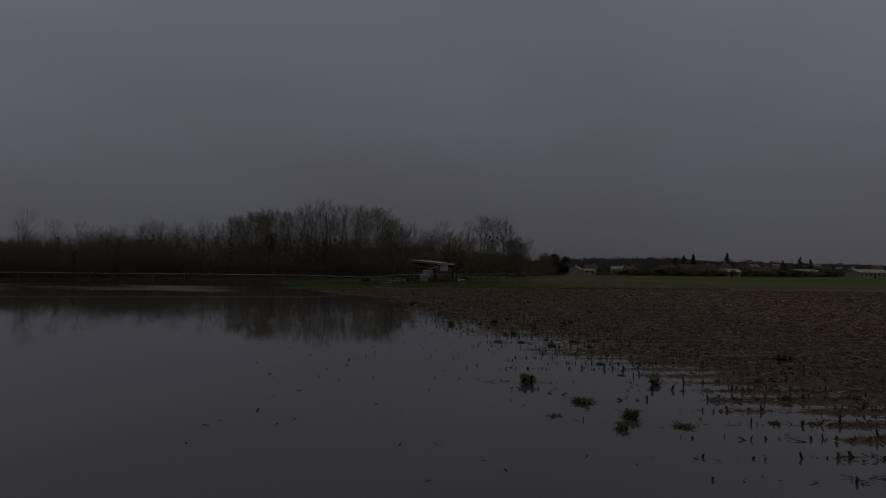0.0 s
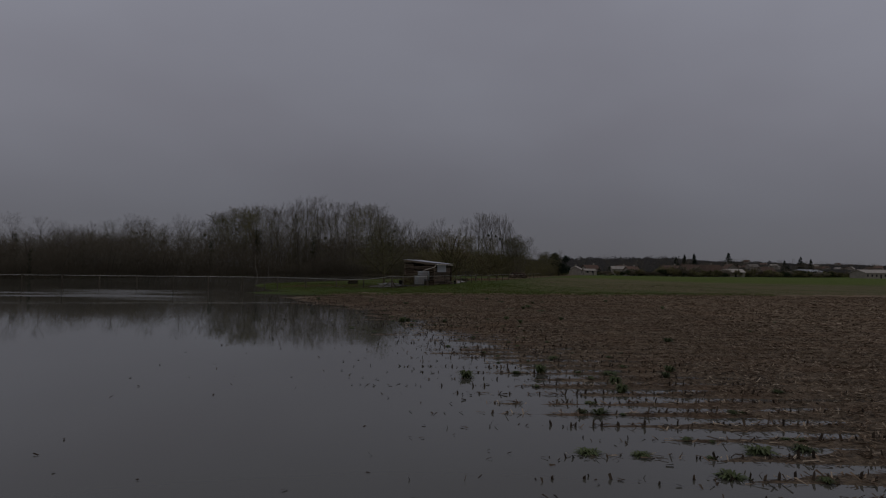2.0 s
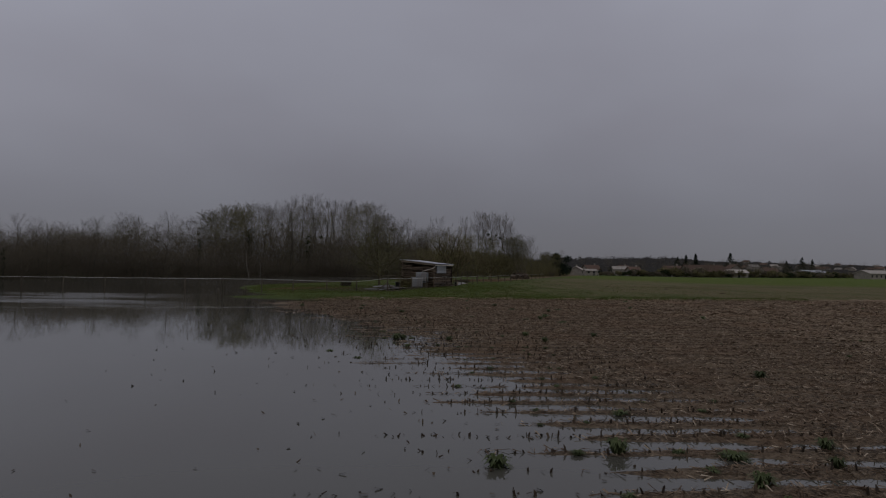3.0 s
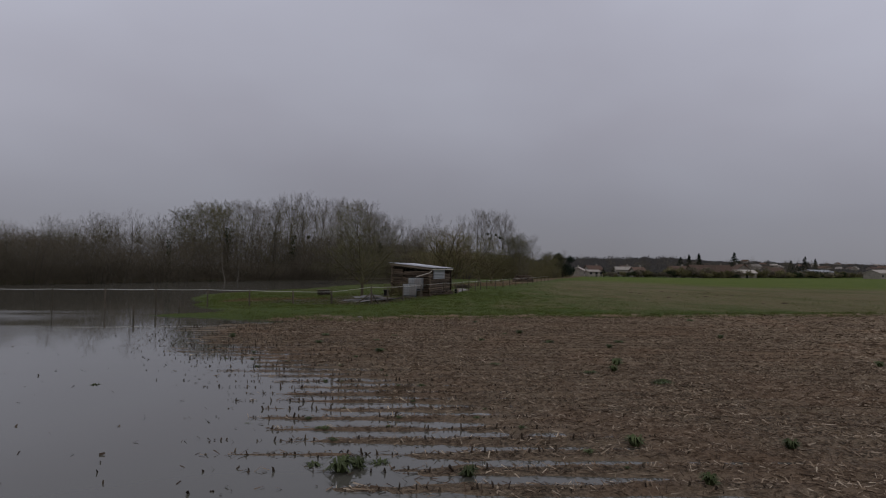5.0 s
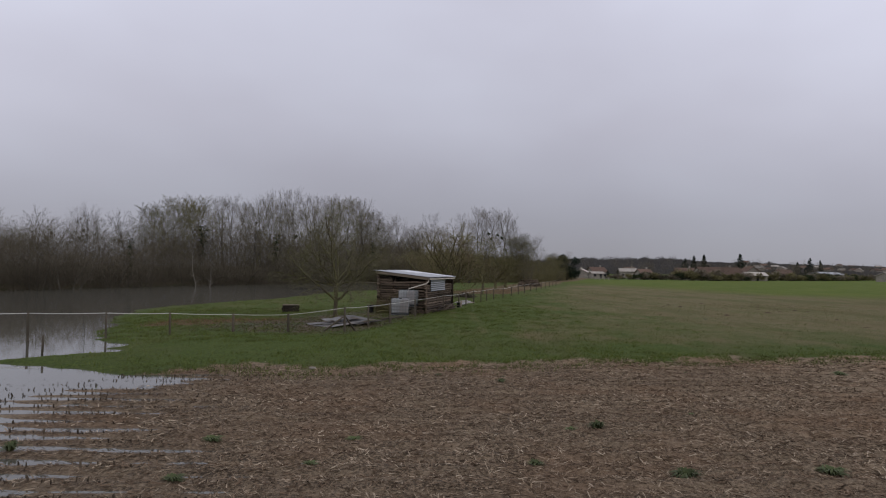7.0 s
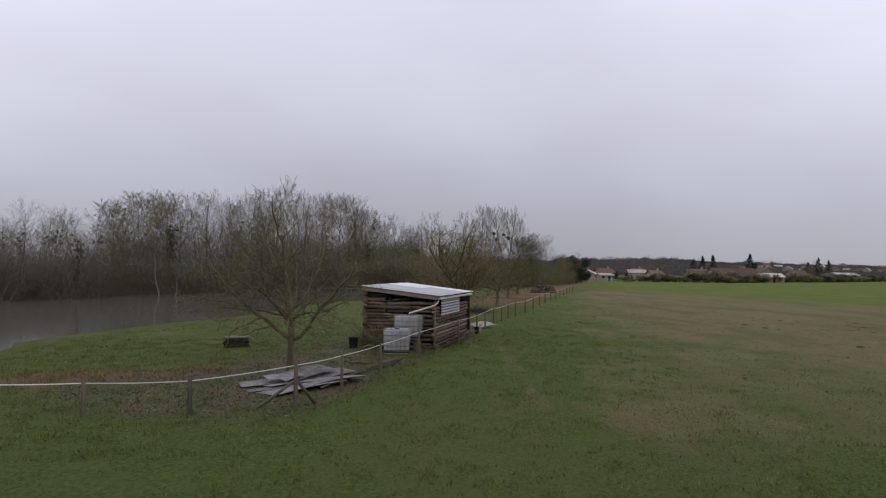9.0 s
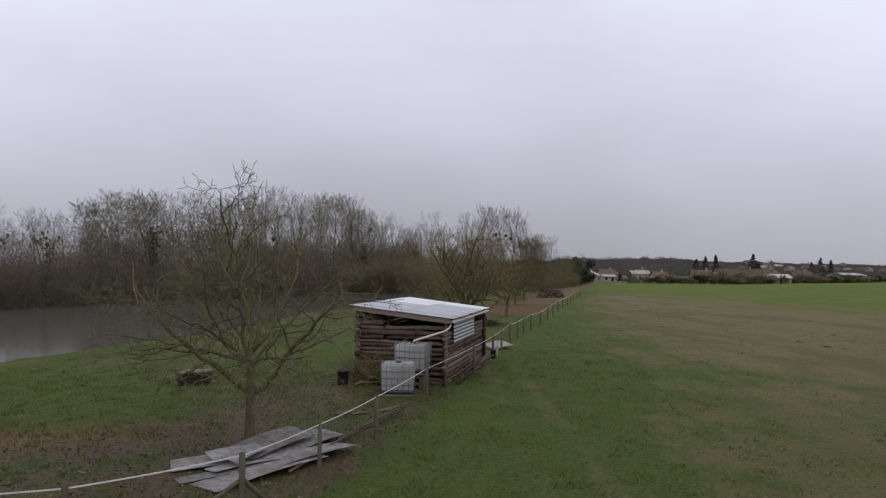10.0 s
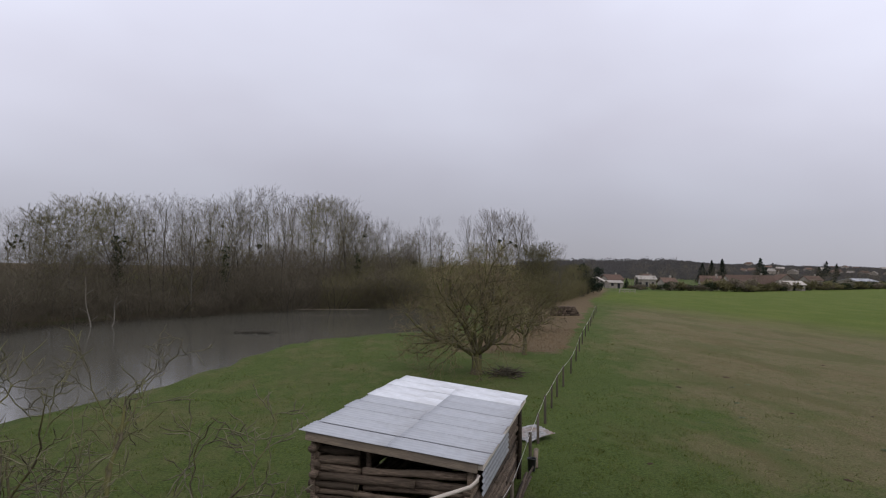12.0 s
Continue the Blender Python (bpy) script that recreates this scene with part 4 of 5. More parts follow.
orchard_tree(35, 13.5, 74.0, "bare olive-tinged tree beside the far fence", 1.4, 0.22, fan(8, 9, 1.4, 20, 78, 4.6, 0.22), forks=(0, 4, 6, 9), twig=OLIVE_TWIG, least=0.015)
orchard_tree(36, 17.0, 88.0, "bare tree beside the far fence", 1.4, 0.22, fan(9, 9, 1.4, 20, 78, 4.6, 0.22), forks=(0, 4, 6, 9), twig=OLIVE_TWIG, least=0.016)
heap, rr = Mesh(), random.Random(17)
for k in range(110):
    a, q = rr.uniform(0, 6.283), Vector((rr.gauss(0, 0.5), rr.gauss(0, 0.5), rr.uniform(0.02, 0.55)))
    q.z *= max(0.15, 1 - 0.8 * math.hypot(q.x, q.y))
    ln, e = rr.uniform(0.5, 1.3), rr.uniform(-0.35, 0.7)
    way = Vector((math.cos(a) * math.cos(e), math.sin(a) * math.cos(e), abs(math.sin(e)) * 0.8)) * ln
    heap.tube([q, q + way * 0.5 + Vector((0, 0, 0.04)), q + way], [0.028, 0.02, 0.007], 5)
ob = tagged(new("brush_heap", heap.data("brush_heap", POST)), "heap of cut sticks at the foot of the old fruit tree", "brush heap")
ob.matrix_world = at_ground(6.1, 41.0)

# ---- clutter by the shed ----
tub = thing("tub", at_ground(-2.78, 12.75, 0, 0.01), "black plastic tub standing by the log wall", "tub")
m = Mesh()
prof = [(0.0, 0.02), (0.19, 0.0), (0.2, 0.04), (0.235, 0.52), (0.265, 0.53), (0.265, 0.56), (0.24, 0.56), (0.225, 0.52), (0.19, 0.05), (0.0, 0.04)]
for r, z in prof:
    for j in range(18):
        m.v.append((max(r, 0.002) * math.cos(0.349 * j), max(r, 0.002) * math.sin(0.349 * j), z))
for i in range(len(prof) - 1):
    for j in range(18):
        m.f.append((18 * i + j, 18 * i + (j + 1) % 18, 18 * i + 18 + (j + 1) % 18, 18 * i + 18 + j))
part("tub_body", m, BLACK, tub)
m = Mesh()
m.tube([Vector((0.25, 0, 0.5)), Vector((0.2, 0.2, 0.47)), Vector((0, 0.29, 0.44)), Vector((-0.2, 0.2, 0.47)), Vector((-0.25, 0, 0.5))], [0.008] * 5, 6)
part("tub_handle", m, STEEL, tub)
pot = copy_thing(tub, at_ground(4.05, 20.55))
pot.scale = (0.62, 0.62, 0.75)
tagged(pot, "small black plastic pot at the shed's back corner")
pot.name = "pot"
pot["category"] = "pot"

stack = thing("board_stack", at_ground(-8.45, 12.75, 8), "low stack of dark rough slabs with a pale top board", "stack")
rs = random.Random(41)
for lay in range(7):
    for k in range(3):
        m = Mesh()
        m.box((1.15 * rs.uniform(0.9, 1.05), 0.24, 0.055), Matrix.Identity(4), 0.012)
        ob = part("slab", m, BOARD if lay == 6 else DARK_SLAB, stack, "pale top board" if lay == 6 else "", False)
        ob.matrix_local = pose(rs.uniform(-0.06, 0.06), -0.27 + 0.27 * k, 0.078 * lay + 0.01, 0, 0, rs.uniform(-4, 4))
    if lay < 6:
        for sx in (-0.42, 0.42):
            m = Mesh()
            m.box((0.06, 0.8, 0.022), Matrix.Identity(4), 0.004)
            ob = part("spacer", m, DARK_SLAB, stack, shade=False)
            ob.matrix_local = pose(sx, 0, 0.078 * lay + 0.066)

# old corrugated sheets thrown down inside the corner of the fence
for k, (x, y, z, turn, tip, roll, ln, wd) in enumerate((
    (-5.35, 1.15, 0.05, 20, -2, 1, 2.9, 0.92), (-4.0, -0.2, 0.06, 50, -3, -2, 3.0, 0.95),
    (-3.7, 1.6, 0.20, 58, -6, 8, 2.2, 0.9), (-3.3, 0.9, 0.12, 47, -3, -6, 2.7, 0.95), (-4.3, 0.8, 0.16, 40, 3, -7, 1.9, 0.6), (-2.9, 2.6, 0.10, 55, -5, 3, 1.8, 0.92), (-4.5, 1.3, 0.26, 38, 6, 10, 1.3, 0.5), (-3.9, 1.0, 0.27, 66, -5, 14, 1.1, 0.42), (-4.9, 0.35, 0.03, 30, 0, -2, 2.4, 0.5))):
    m = corrugated(ln, wd, 9, 0.013, 0.007, seed=60 + k, sag=0.05)
    ob = tagged(new("scrap_sheet", m.data("scrap_sheet", SCRAP)), "old grey corrugated sheet lying on trampled ground", "sheet", "scrap corrugated sheets")
    ob.matrix_world = pose(x, y, float(ground_z(x, y)) + z, roll, tip * 0.5, turn)
m = corrugated(1.5, 1.1, 6, 0.022, 0.007, seed=80, sag=0.06)
ob = tagged(new("scrap_sheet", m.data("scrap_sheet", SCRAP)), "bent grey corrugated sheet leaning beside the fence", "sheet", "scrap corrugated sheets")
ob.matrix_world = pose(4.6, 24.1, float(ground_z(4.6, 24.1)) + 0.06, 9, -6, 35)


def plank(x, y, ln, wd, turn, label, th=0.035, z=0.03, tip=0.0, material=None, name="plank"):
    m = Mesh()
    m.box((ln, wd, th), Matrix.Identity(4), 0.008)
    ob = tagged(new(name, m.data(name, material or POST, False)), label, "plank", "loose planks")
    ob.matrix_world = pose(x, y, float(ground_z(x, y)) + z, 0, tip, turn)


for x, y, ln, wd, turn in ((-2.2, 7.3, 0.6, 0.17, 42), (-1.75, 7.4, 0.55, 0.16, 36), (-0.95, 7.9, 0.8, 0.12, 58), (-0.72, 8.1, 0.9, 0.12, 66), (-0.5, 8.0, 0.7, 0.1, 72)):
    plank(x, y, ln, wd, turn, "weathered plank lying on the trampled grass")
for k in range(1, 8):
    a = Vector((-3.25 + 0.34 * k + rs.uniform(-0.2, 0.2), 0.2 + 0.9 * k, 0))
    ln = rs.uniform(1.6, 3.0)
    m = Mesh()
    m.tube([Vector((0, 0, 0)), Vector((ln * 0.5, rs.uniform(-0.05, 0.05), 0.03)), Vector((ln, 0, 0.0))], [0.035, 0.032, 0.022], 6)
    ob = tagged(new("pole", m.data("pole", POST)), "thin weathered pole lying along the foot of the fence", "pole", "loose poles")
    ob.matrix_world = pose(a.x, a.y, float(ground_z(a.x, a.y)) + 0.06 + 0.03 * (k % 3), 0, -1, rs.uniform(64, 80))
for k in range(15):
    y0 = 12.7 + 0.36 * k
    ln = rs.uniform(1.8, 3.2)
    m = Mesh()
    m.tube([Vector((0, 0, 0)), Vector((ln * 0.5, 0.02, 0.02)), Vector((ln, 0, 0))], [0.05, 0.048, 0.035], 7)
    ob = tagged(new("pole", m.data("pole", LOG)), "rough pole stacked against the log wall", "pole", "stacked poles")
    ob.matrix_world = pose(1.72 + 0.30 * (y0 - 12.9) + 0.05 * (k % 2), y0 - 0.2, float(ground_z(2, y0)) + 0.06 + 0.08 * (k % 4), 0, rs.uniform(-4, 1), rs.uniform(71, 76))
m = Mesh()
m.tube([Vector((0, 0, 0)), Vector((0.05, 0.3, 0.25)), Vector((0.12, 0.55, 0.5))], [0.09, 0.09, 0.085], 9)
ob = tagged(new("log_offcut", m.data("log_offcut", BOARD)), "pale log offcut leaning by the shed's corner", "log")
ob.matrix_world = at_ground(4.25, 20.9)

# pale rails and a floating mat of branches out in the flood
rail = thing("rail", pose(-17, 101.5, 0.0, 0, 0, 9), "long pale rail on short posts in the flood", "rail")
for z in (0.42,):
    m = Mesh()
    m.tube([Vector((0, 0, z)), Vector((5.5, 0, z + 0.03)), Vector((11, 0, z))], [0.04] * 3, 7)
    part("bar", m, BOARD, rail)
for x in (0.2, 3.7, 7.3, 10.8):
    m = Mesh()
    m.tube([Vector((x, 0.08, -0.6)), Vector((x, 0.08, 0.5))], [0.045, 0.04], 7)
    part("post", m, POST, rail)
drift = Mesh()
for k in range(60):
    a, q = rs.uniform(-0.5, 0.5), Vector((rs.uniform(-2.2, 1.6), rs.uniform(-0.5, 0.5), rs.uniform(0, 0.12)))
    ln = rs.uniform(0.5, 1.6)
    drift.tube([q, q + Vector((math.cos(a) * ln, math.sin(a) * ln, rs.uniform(-0.05, 0.35)))], [0.035, 0.015], 4)
ob = tagged(new("driftwood", drift.data("driftwood", FAR_BARK)), "dark mat of drifted branches in the flood", "driftwood")
ob.matrix_world = pose(-16, 68.7, 0.0)
rd = random.Random(37)
for x, y, h, lean, thick in ((-34.5, 73.5, 6.6, -0.11, 0.08), (-32.6, 74.5, 4.6, 0.14, 0.085)):
    m = Mesh()
    pts = [Vector((lean * h * u * u + 0.16 * math.sin(8 * u + h), 0.14 * math.sin(6 * u + h), h * u - 0.4)) for u in (0, 0.12, 0.26, 0.4, 0.55, 0.7, 0.85, 1.0)]
    m.tube(pts, [thick * 1.25, thick, thick * 0.9, thick * 0.78, thick * 0.62, thick * 0.5, thick * 0.36, 0.02], 8)
    for k, side in ((2, 1), (3, -1), (5, 1)):
        out = Vector((side * rd.uniform(0.5, 0.9), rd.uniform(-0.3, 0.1), rd.uniform(0.3, 0.8)))
        m.tube([pts[k], pts[k] + out * 0.5 + Vector((0, 0, 0.1)), pts[k] + out * 1.2], [thick * 0.45, thick * 0.3, 0.02], 6)
    ob = tagged(new("dead_trunk", m.data("dead_trunk", DEADWOOD)), "pale bleached dead trunk at the wood's flooded edge", "trunk", "dead trunks")
    ob.matrix_world = pose(x, y, float(ground_z(x, y)))


# ---- mistletoe in the tall trees ----
def mistletoe_ball(seed):
    m, rr = Mesh(), random.Random(seed)
    leaf_cloud(m, rr, (0, 0, 0), (0.5, 0.5, 0.46), 150, 0.14)
    for k in range(14):
        d = Vector((rr.gauss(0, 1), rr.gauss(0, 1), rr.gauss(0, 1))).normalized() * 0.5
        m.tube([d * -0.1, d], [0.02, 0.012], 3)
    return m.data("mistletoe", IVY)


balls = [mistletoe_ball(k) for k in range(3)]
rm = random.Random(6)
for x, y, z in MISTLETOE:
    ob = tagged(new("mistletoe", balls[rm.randrange(3)]), "dark mistletoe ball hanging in a bare tree", "mistletoe", "mistletoe in the wood")
    k = rm.uniform(0.65, 1.2)
    ob.matrix_world = pose(x, y, z + float(ground_z(x, y)), 0, 0, rm.uniform(0, 360))
    ob.scale = (k, k, k)

stone = Mesh()
rs3 = random.Random(3)
for i in range(5):
    r, z = (0.03, 0.13, 0.15, 0.12, 0.03)[i], (-0.03, 0.0, 0.06, 0.12, 0.15)[i]
    for j in range(9):
        k = r * rs3.uniform(0.8, 1.2)
        stone.v.append((1.3 * k * math.cos(0.698 * j), k * math.sin(0.698 * j), z))
for i in range(4):
    for j in range(9):
        stone.f.append((9 * i + j, 9 * i + (j + 1) % 9, 9 * i + 9 + (j + 1) % 9, 9 * i + 9 + j))
ob = tagged(new("stone", stone.data("stone", PLASTER)), "pale stone at the edge of the ploughed field", "stone")
ob.matrix_world = at_ground(-2.9, -14.2)
ob.scale = (0.6, 0.6, 0.55)

pile = thing("woodpile", at_ground(23.2, 98.5, 15), "dark pile of stacked logs beside the far fence", "woodpile")
for lay in range(5):
    for k in range(14 - lay):
        m = Mesh()
        m.tube([Vector((-2.2 + 0.33 * k + 0.16 * lay, -0.7, 0.15 + 0.27 * lay)), Vector((-2.2 + 0.33 * k + 0.16 * lay, 0.75, 0.15 + 0.27 * lay))], [0.155, 0.145], 8)
        part("log", m, LOG, pile)
for k in range(7):
    a, ln = 6.283 * k / 7 + 0.3, rs3.uniform(0.7, 1.3)
    m = Mesh()
    m.tube([Vector((0, 0, 0)), Vector((ln * 0.5, rs3.uniform(-0.1, 0.1), 0.12)), Vector((ln, rs3.uniform(-0.15, 0.15), rs3.uniform(0.02, 0.3)))], [0.05, 0.042, 0.025], 6)
    ob = tagged(new("branch", m.data("branch", BARK)), "cut branch lying by the front of the shed", "branch", "cut branches")
    ob.matrix_world = at_ground(-1.9 + 0.5 * math.cos(a), 12.55 + 0.28 * math.sin(a), rs3.uniform(-60, 60), -0.04)


tangle, rr = Mesh(), random.Random(23)
for k in range(210):
    q = Vector((rr.uniform(0.15, 1.75), rr.uniform(-0.6, -0.05), 0.0))
    q.z = rr.uniform(0.0, 0.75) * max(0.0, 1 + q.y)
    way = Vector((rr.uniform(-1, 1), rr.uniform(-0.2, 0.15), rr.uniform(0.05, 0.75))).normalized() * rr.uniform(0.6, 1.8)
    bow = Vector((rr.uniform(-0.15, 0.15), rr.uniform(-0.2, 0.0), rr.uniform(-0.05, 0.25)))
    thick = rr.uniform(0.008, 0.022)
    tangle.tube([q, q + way * 0.3 + bow * 0.7, q + way * 0.65 + bow, q + way], [thick, thick * 0.85, thick * 0.6, 0.004], 5)
ob = tagged(new("brush_heap", tangle.data("brush_heap", BROWN_TWIG)), "tangled cut branches leaning against the log wall", "brush heap")
ob.matrix_world = pose(-2.41, 13.45, 0.14, 0, 0, -16.5)


# ---- the village beyond the field ----
def house(x, y, w0, d0, h, rise0, turn, label, wall=None, roof=None, windows=3, chimney=True):
    w, d, rise = 0.66 * w0, 0.85 * d0, 0.85 * rise0
    z0 = float(ground_z(x, y))
    ob = thing("house", pose(x, y, z0 - 0.1, 0, 0, turn), label, "house", "houses beyond the field")
    m = Mesh()
    m.add([(sx * w / 2, sy * d / 2, z) for z in (0, h) for sx, sy in ((-1, -1), (1, -1), (1, 1), (-1, 1))] + [(-w / 2, 0, h + rise), (w / 2, 0, h + rise)],
          [(0, 1, 5, 4), (1, 2, 6, 9, 5), (2, 3, 7, 6), (3, 0, 4, 8, 7), (3, 2, 1, 0)])
    part("wall", m, wall or PLASTER, ob, shade=False)
    m = Mesh()
    e, th = 0.45, 0.22
    for sy in (-1, 1):
        y1, z1 = sy * (d / 2 + e), h - e * rise / (d / 2)
        q = [(-w / 2 - e, y1, z1), (w / 2 + e, y1, z1), (w / 2 + e, 0, h + rise), (-w / 2 - e, 0, h + rise)]
        m.add(q + [(a, b2, c + th) for a, b2, c in q], [(0, 1, 2, 3), (7, 6, 5, 4), (0, 4, 5, 1), (1, 5, 6, 2), (2, 6, 7, 3), (3, 7, 4, 0)])
    r = part("roof", m, roof or TILE, ob, shade=False)
    if chimney:
        m = Mesh()
        m.box((0.7, 0.5, 1.5), pose(w * 0.3, 0.4, h + rise - 0.5), 0.04)
        part("chimney", m, PLASTER, r, shade=False)
    for k in range(windows):
        u = -w / 2 + w * (k + 0.5) / windows
        door = k == windows // 2
        m = Mesh()
        m.box((1.0, 0.12, 2.1 if door else 1.2), pose(u, -d / 2 - 0.02, 0.1 if door else 1.0), 0.02)
        part("door" if door else "window", m, DARK_GLASS, ob, shade=False)
    return ob


HOUSE = "single-storey rendered house with a clay tile roof"
house(75.5, 268, 8, 7, 2.7, 1.7, 66, "cream rendered house with a pale roof at the field's end", roof=PALE_ROOF, windows=2)
house(79.5, 258, 8, 4.0, 2.3, 0.8, 8, "low pale lean-to before the cream house", roof=PALE_ROOF, windows=2, chimney=False)
house(86, 282, 11, 8, 3.2, 2.2, 15, HOUSE)
house(104, 292, 12, 7, 3.4, 1.6, -8, "long pale house with a light roof", roof=PALE_ROOF)
house(99, 254, 8, 6, 2.8, 1.8, 10, HOUSE)
house(124, 272, 12, 8, 3.2, 2.4, -12, HOUSE)
house(137, 266, 30, 11, 2.7, 3.6, 6, "large low house with a wide red-brown tile roof", windows=6)
house(150, 259, 14, 7, 2.5, 1.5, 4, "white rendered annexe with a light roof", roof=PALE_ROOF, windows=3, chimney=False)
house(118, 258, 10, 7, 2.8, 1.9, -30, "small rendered house with a dull red roof")
house(156, 275, 9, 8, 4.2, 2.6, 96, HOUSE)
house(112, 315, 11, 8, 3.4, 2.4, 30, HOUSE)
house(172, 310, 12, 8, 3.4, 2.4, -20, HOUSE)
house(205, 335, 13, 8, 3.4, 2.4, 10, HOUSE)
house(232, 338, 34, 12, 3.0, 1.6, 32, "long low pale farm building", roof=ROOF_A, windows=7, chimney=False)
house(247, 300, 32, 12, 3.0, 1.9, 14, "long low farm building with a beige roof", roof=PALE_ROOF, windows=7, chimney=False)
rv = random.Random(77)
for k in range(34):
    px = rv.uniform(0.50, 0.80)
    y = rv.uniform(560, 1100)
    house(y * px, y, rv.uniform(9, 16), rv.uniform(7, 9), rv.uniform(2.8, 5), rv.uniform(1.8, 2.6), rv.uniform(-60, 60), "distant pale house on the rising ground", roof=rv.choice([TILE, TILE, PALE_ROOF]), windows=rv.choice([2, 3]), chimney=False)
white_rail = thing("paddock_rail", at_ground(66, 200, 20), "low white paddock rail at the field's end", "rail")
for z in (0.55, 1.05):
    m = Mesh()
    m.box((6.0, 0.06, 0.12), pose(0, 0, z), 0.01)
    part("bar", m, PLASTER, white_rail, shade=False)
for k in range(4):
    m = Mesh()
    m.box((0.12, 0.12, 1.25), pose(-2.9 + 1.93 * k, 0.1, 0), 0.01)
    part("post", m, PLASTER, white_rail, shade=False)


def hedge_bush(seed, label, leaf):
    rr = random.Random(seed)
    m, s = Mesh(), Mesh()
    for k in range(7):
        c = (rr.uniform(-1.6, 1.6), rr.uniform(-0.9, 0.9), rr.uniform(0.7, 2.0))
        leaf_cloud(m, rr, c, (1.1, 1.0, 0.8), 60, 0.24)
        s.tube([Vector((c[0] * 0.3, c[1] * 0.3, -0.2)), Vector(c)], [0.06, 0.02], 4)
    ob = thing("hedge_bush", Matrix.Identity(4), label, "bush", "hedge along the field's far edge")
    part("stem", s, FAR_BARK, ob)
    part("foliage", m, leaf, ob)
    return ob


def conifer(seed, h, wide, label):
    rr = random.Random(seed)
    m, s = Mesh(), Mesh()
    s.tube([Vector((0, 0, -0.3)), Vector((0, 0, h * 0.6)), Vector((0, 0, h))], [0.22, 0.12, 0.02], 6)
    n = int(h * 2.2)
    for k in range(n):
        u = (k + 1) / (n + 1)
        z, r = h * (0.06 + 0.94 * u), wide * (1 - u) ** 0.85 * rr.uniform(0.8, 1.15)
        for j in range(max(4, int(14 * (1 - u)))):
            a = rr.uniform(0, 6.28)
            leaf_cloud(m, rr, (r * 0.55 * math.cos(a), r * 0.55 * math.sin(a), z - 0.12 * r), (r * 0.45 + 0.1, r * 0.45 + 0.1, 0.45), 10, 0.3)
    ob = thing("conifer", Matrix.Identity(4), label, "conifer", "conifers among the houses")
    part("trunk", s, FAR_BARK, ob)
    part("crown", m, NEEDLE, ob)
    return ob


protos = [hedge_bush(91, "dark evergreen hedge bush at the field's end", IVY), hedge_bush(92, "brown leafless hedge bush at the field's end", FAR_TWIG), hedge_bush(93, "dull green hedge bush at the field's end", OLIVE_TWIG)]
# bare trees and garden shrubs round the houses
for k in range(90):
    x = rv.uniform(80, 330)
    put_back = rv.uniform(3, 110)
    y = float(np.interp(x, [72, 120, 165, 245, 330], [240, 240, 272, 330, 400])) + put_back
    put_tree(garden, x, y, rv.uniform(4.5, 8.5) + put_back * 0.03, 17.0)
for k in range(80):
    x = rv.uniform(84, 230)
    y = float(np.interp(x, [72, 96, 120, 128, 165, 245], [236, 236, 232, 240, 268, 326])) + rv.uniform(1, 14)
    put_tree(garden, x, y, rv.uniform(3.8, 7.2), 17.0)
HX, HY = [72, 96, 120, 128, 165, 245], [236, 236, 232, 240, 268, 326]
for k in range(150):
    x = 80 + 172 * (k + rv.uniform(-0.4, 0.4)) / 150
    y = float(np.interp(x, HX, HY)) + rv.uniform(-1.5, 5)
    ob = copy_thing(protos[rv.choice([0, 0, 1, 1, 2, 2, 2])], at_ground(x, y, rv.uniform(0, 360)))
    s = rv.uniform(0.8, 1.7) * (0.65 if x < 92 else 1.0)
    ob.scale = (s * 1.2, s, s * rv.uniform(0.6, 1.25))
firs = [conifer(95, 14, 3.0, "dark conifer standing among the houses"), conifer(96, 14, 4.2, "broad dark conifer standing among the houses")]
for x, y, h, w in ((84.5, 258, 4.5, 1), (170, 372, 15, 0), (178, 376, 16, 0), (205, 385, 17, 1), (163, 368, 13, 1), (118, 262, 5, 1), (212, 392, 11, 1), (262, 420, 12, 1), (92, 268, 5, 1), (228, 352, 8, 1), (108, 272, 6, 0), (190, 340, 9, 0), (330, 520, 16, 1), (345, 530, 14, 0)):
    ob = copy_thing(firs[w], at_ground(x, y, rv.uniform(0, 360)))
    s = h / 14
    ob.scale = (s * 1.35, s * 1.35, s * 0.88)
pine = thing("evergreen_tree", at_ground(51.5, 191), "dense dark evergreen at the end of the wood", "tree")
m, s = Mesh(), Mesh()
for k in range(16):
    leaf_cloud(m, rv, (rv.uniform(-3.2, 3.2), rv.uniform(-2, 2), rv.uniform(1.0, 8.2)), (1.7, 1.5, 1.3), 140, 0.3)
s.tube([Vector((0, 0, -0.3)), Vector((0, 0, 7))], [0.3, 0.1], 7)
part("trunk", s, FAR_BARK, pine)
part("crown", m, NEEDLE, pine)
for proto in protos + firs + tall + bushes + [garden]:
    for o in (*proto.children_recursive, proto):
        bpy.data.objects.remove(o)


# the wooded hills at the horizon
hill, nh = Mesh(), np.random.RandomState(12)
tan, y = nh.uniform(0.16, 0.95, 130000), 450 + 1050 * nh.uniform(0, 1, 130000)
x = y * tan
rise = (9 + 2.5 * wave(tan * 14, 0 * tan, 3.0, 44) + 1.2 * wave(tan * 60, 0 * tan, 2.0, 45)) * (0.5 + 0.75 * smooth(tan, 0.48, 0.36)) * (0.3 + 0.7 * smooth(y, 450, 950)) * (0.6 + 0.4 * np.abs(wave(x, y, 60, 46)))
c = np.stack([x, y, ground_z(x, y) + nh.uniform(0, 1, 130000) ** 0.5 * np.maximum(rise, 1.5)], 1)
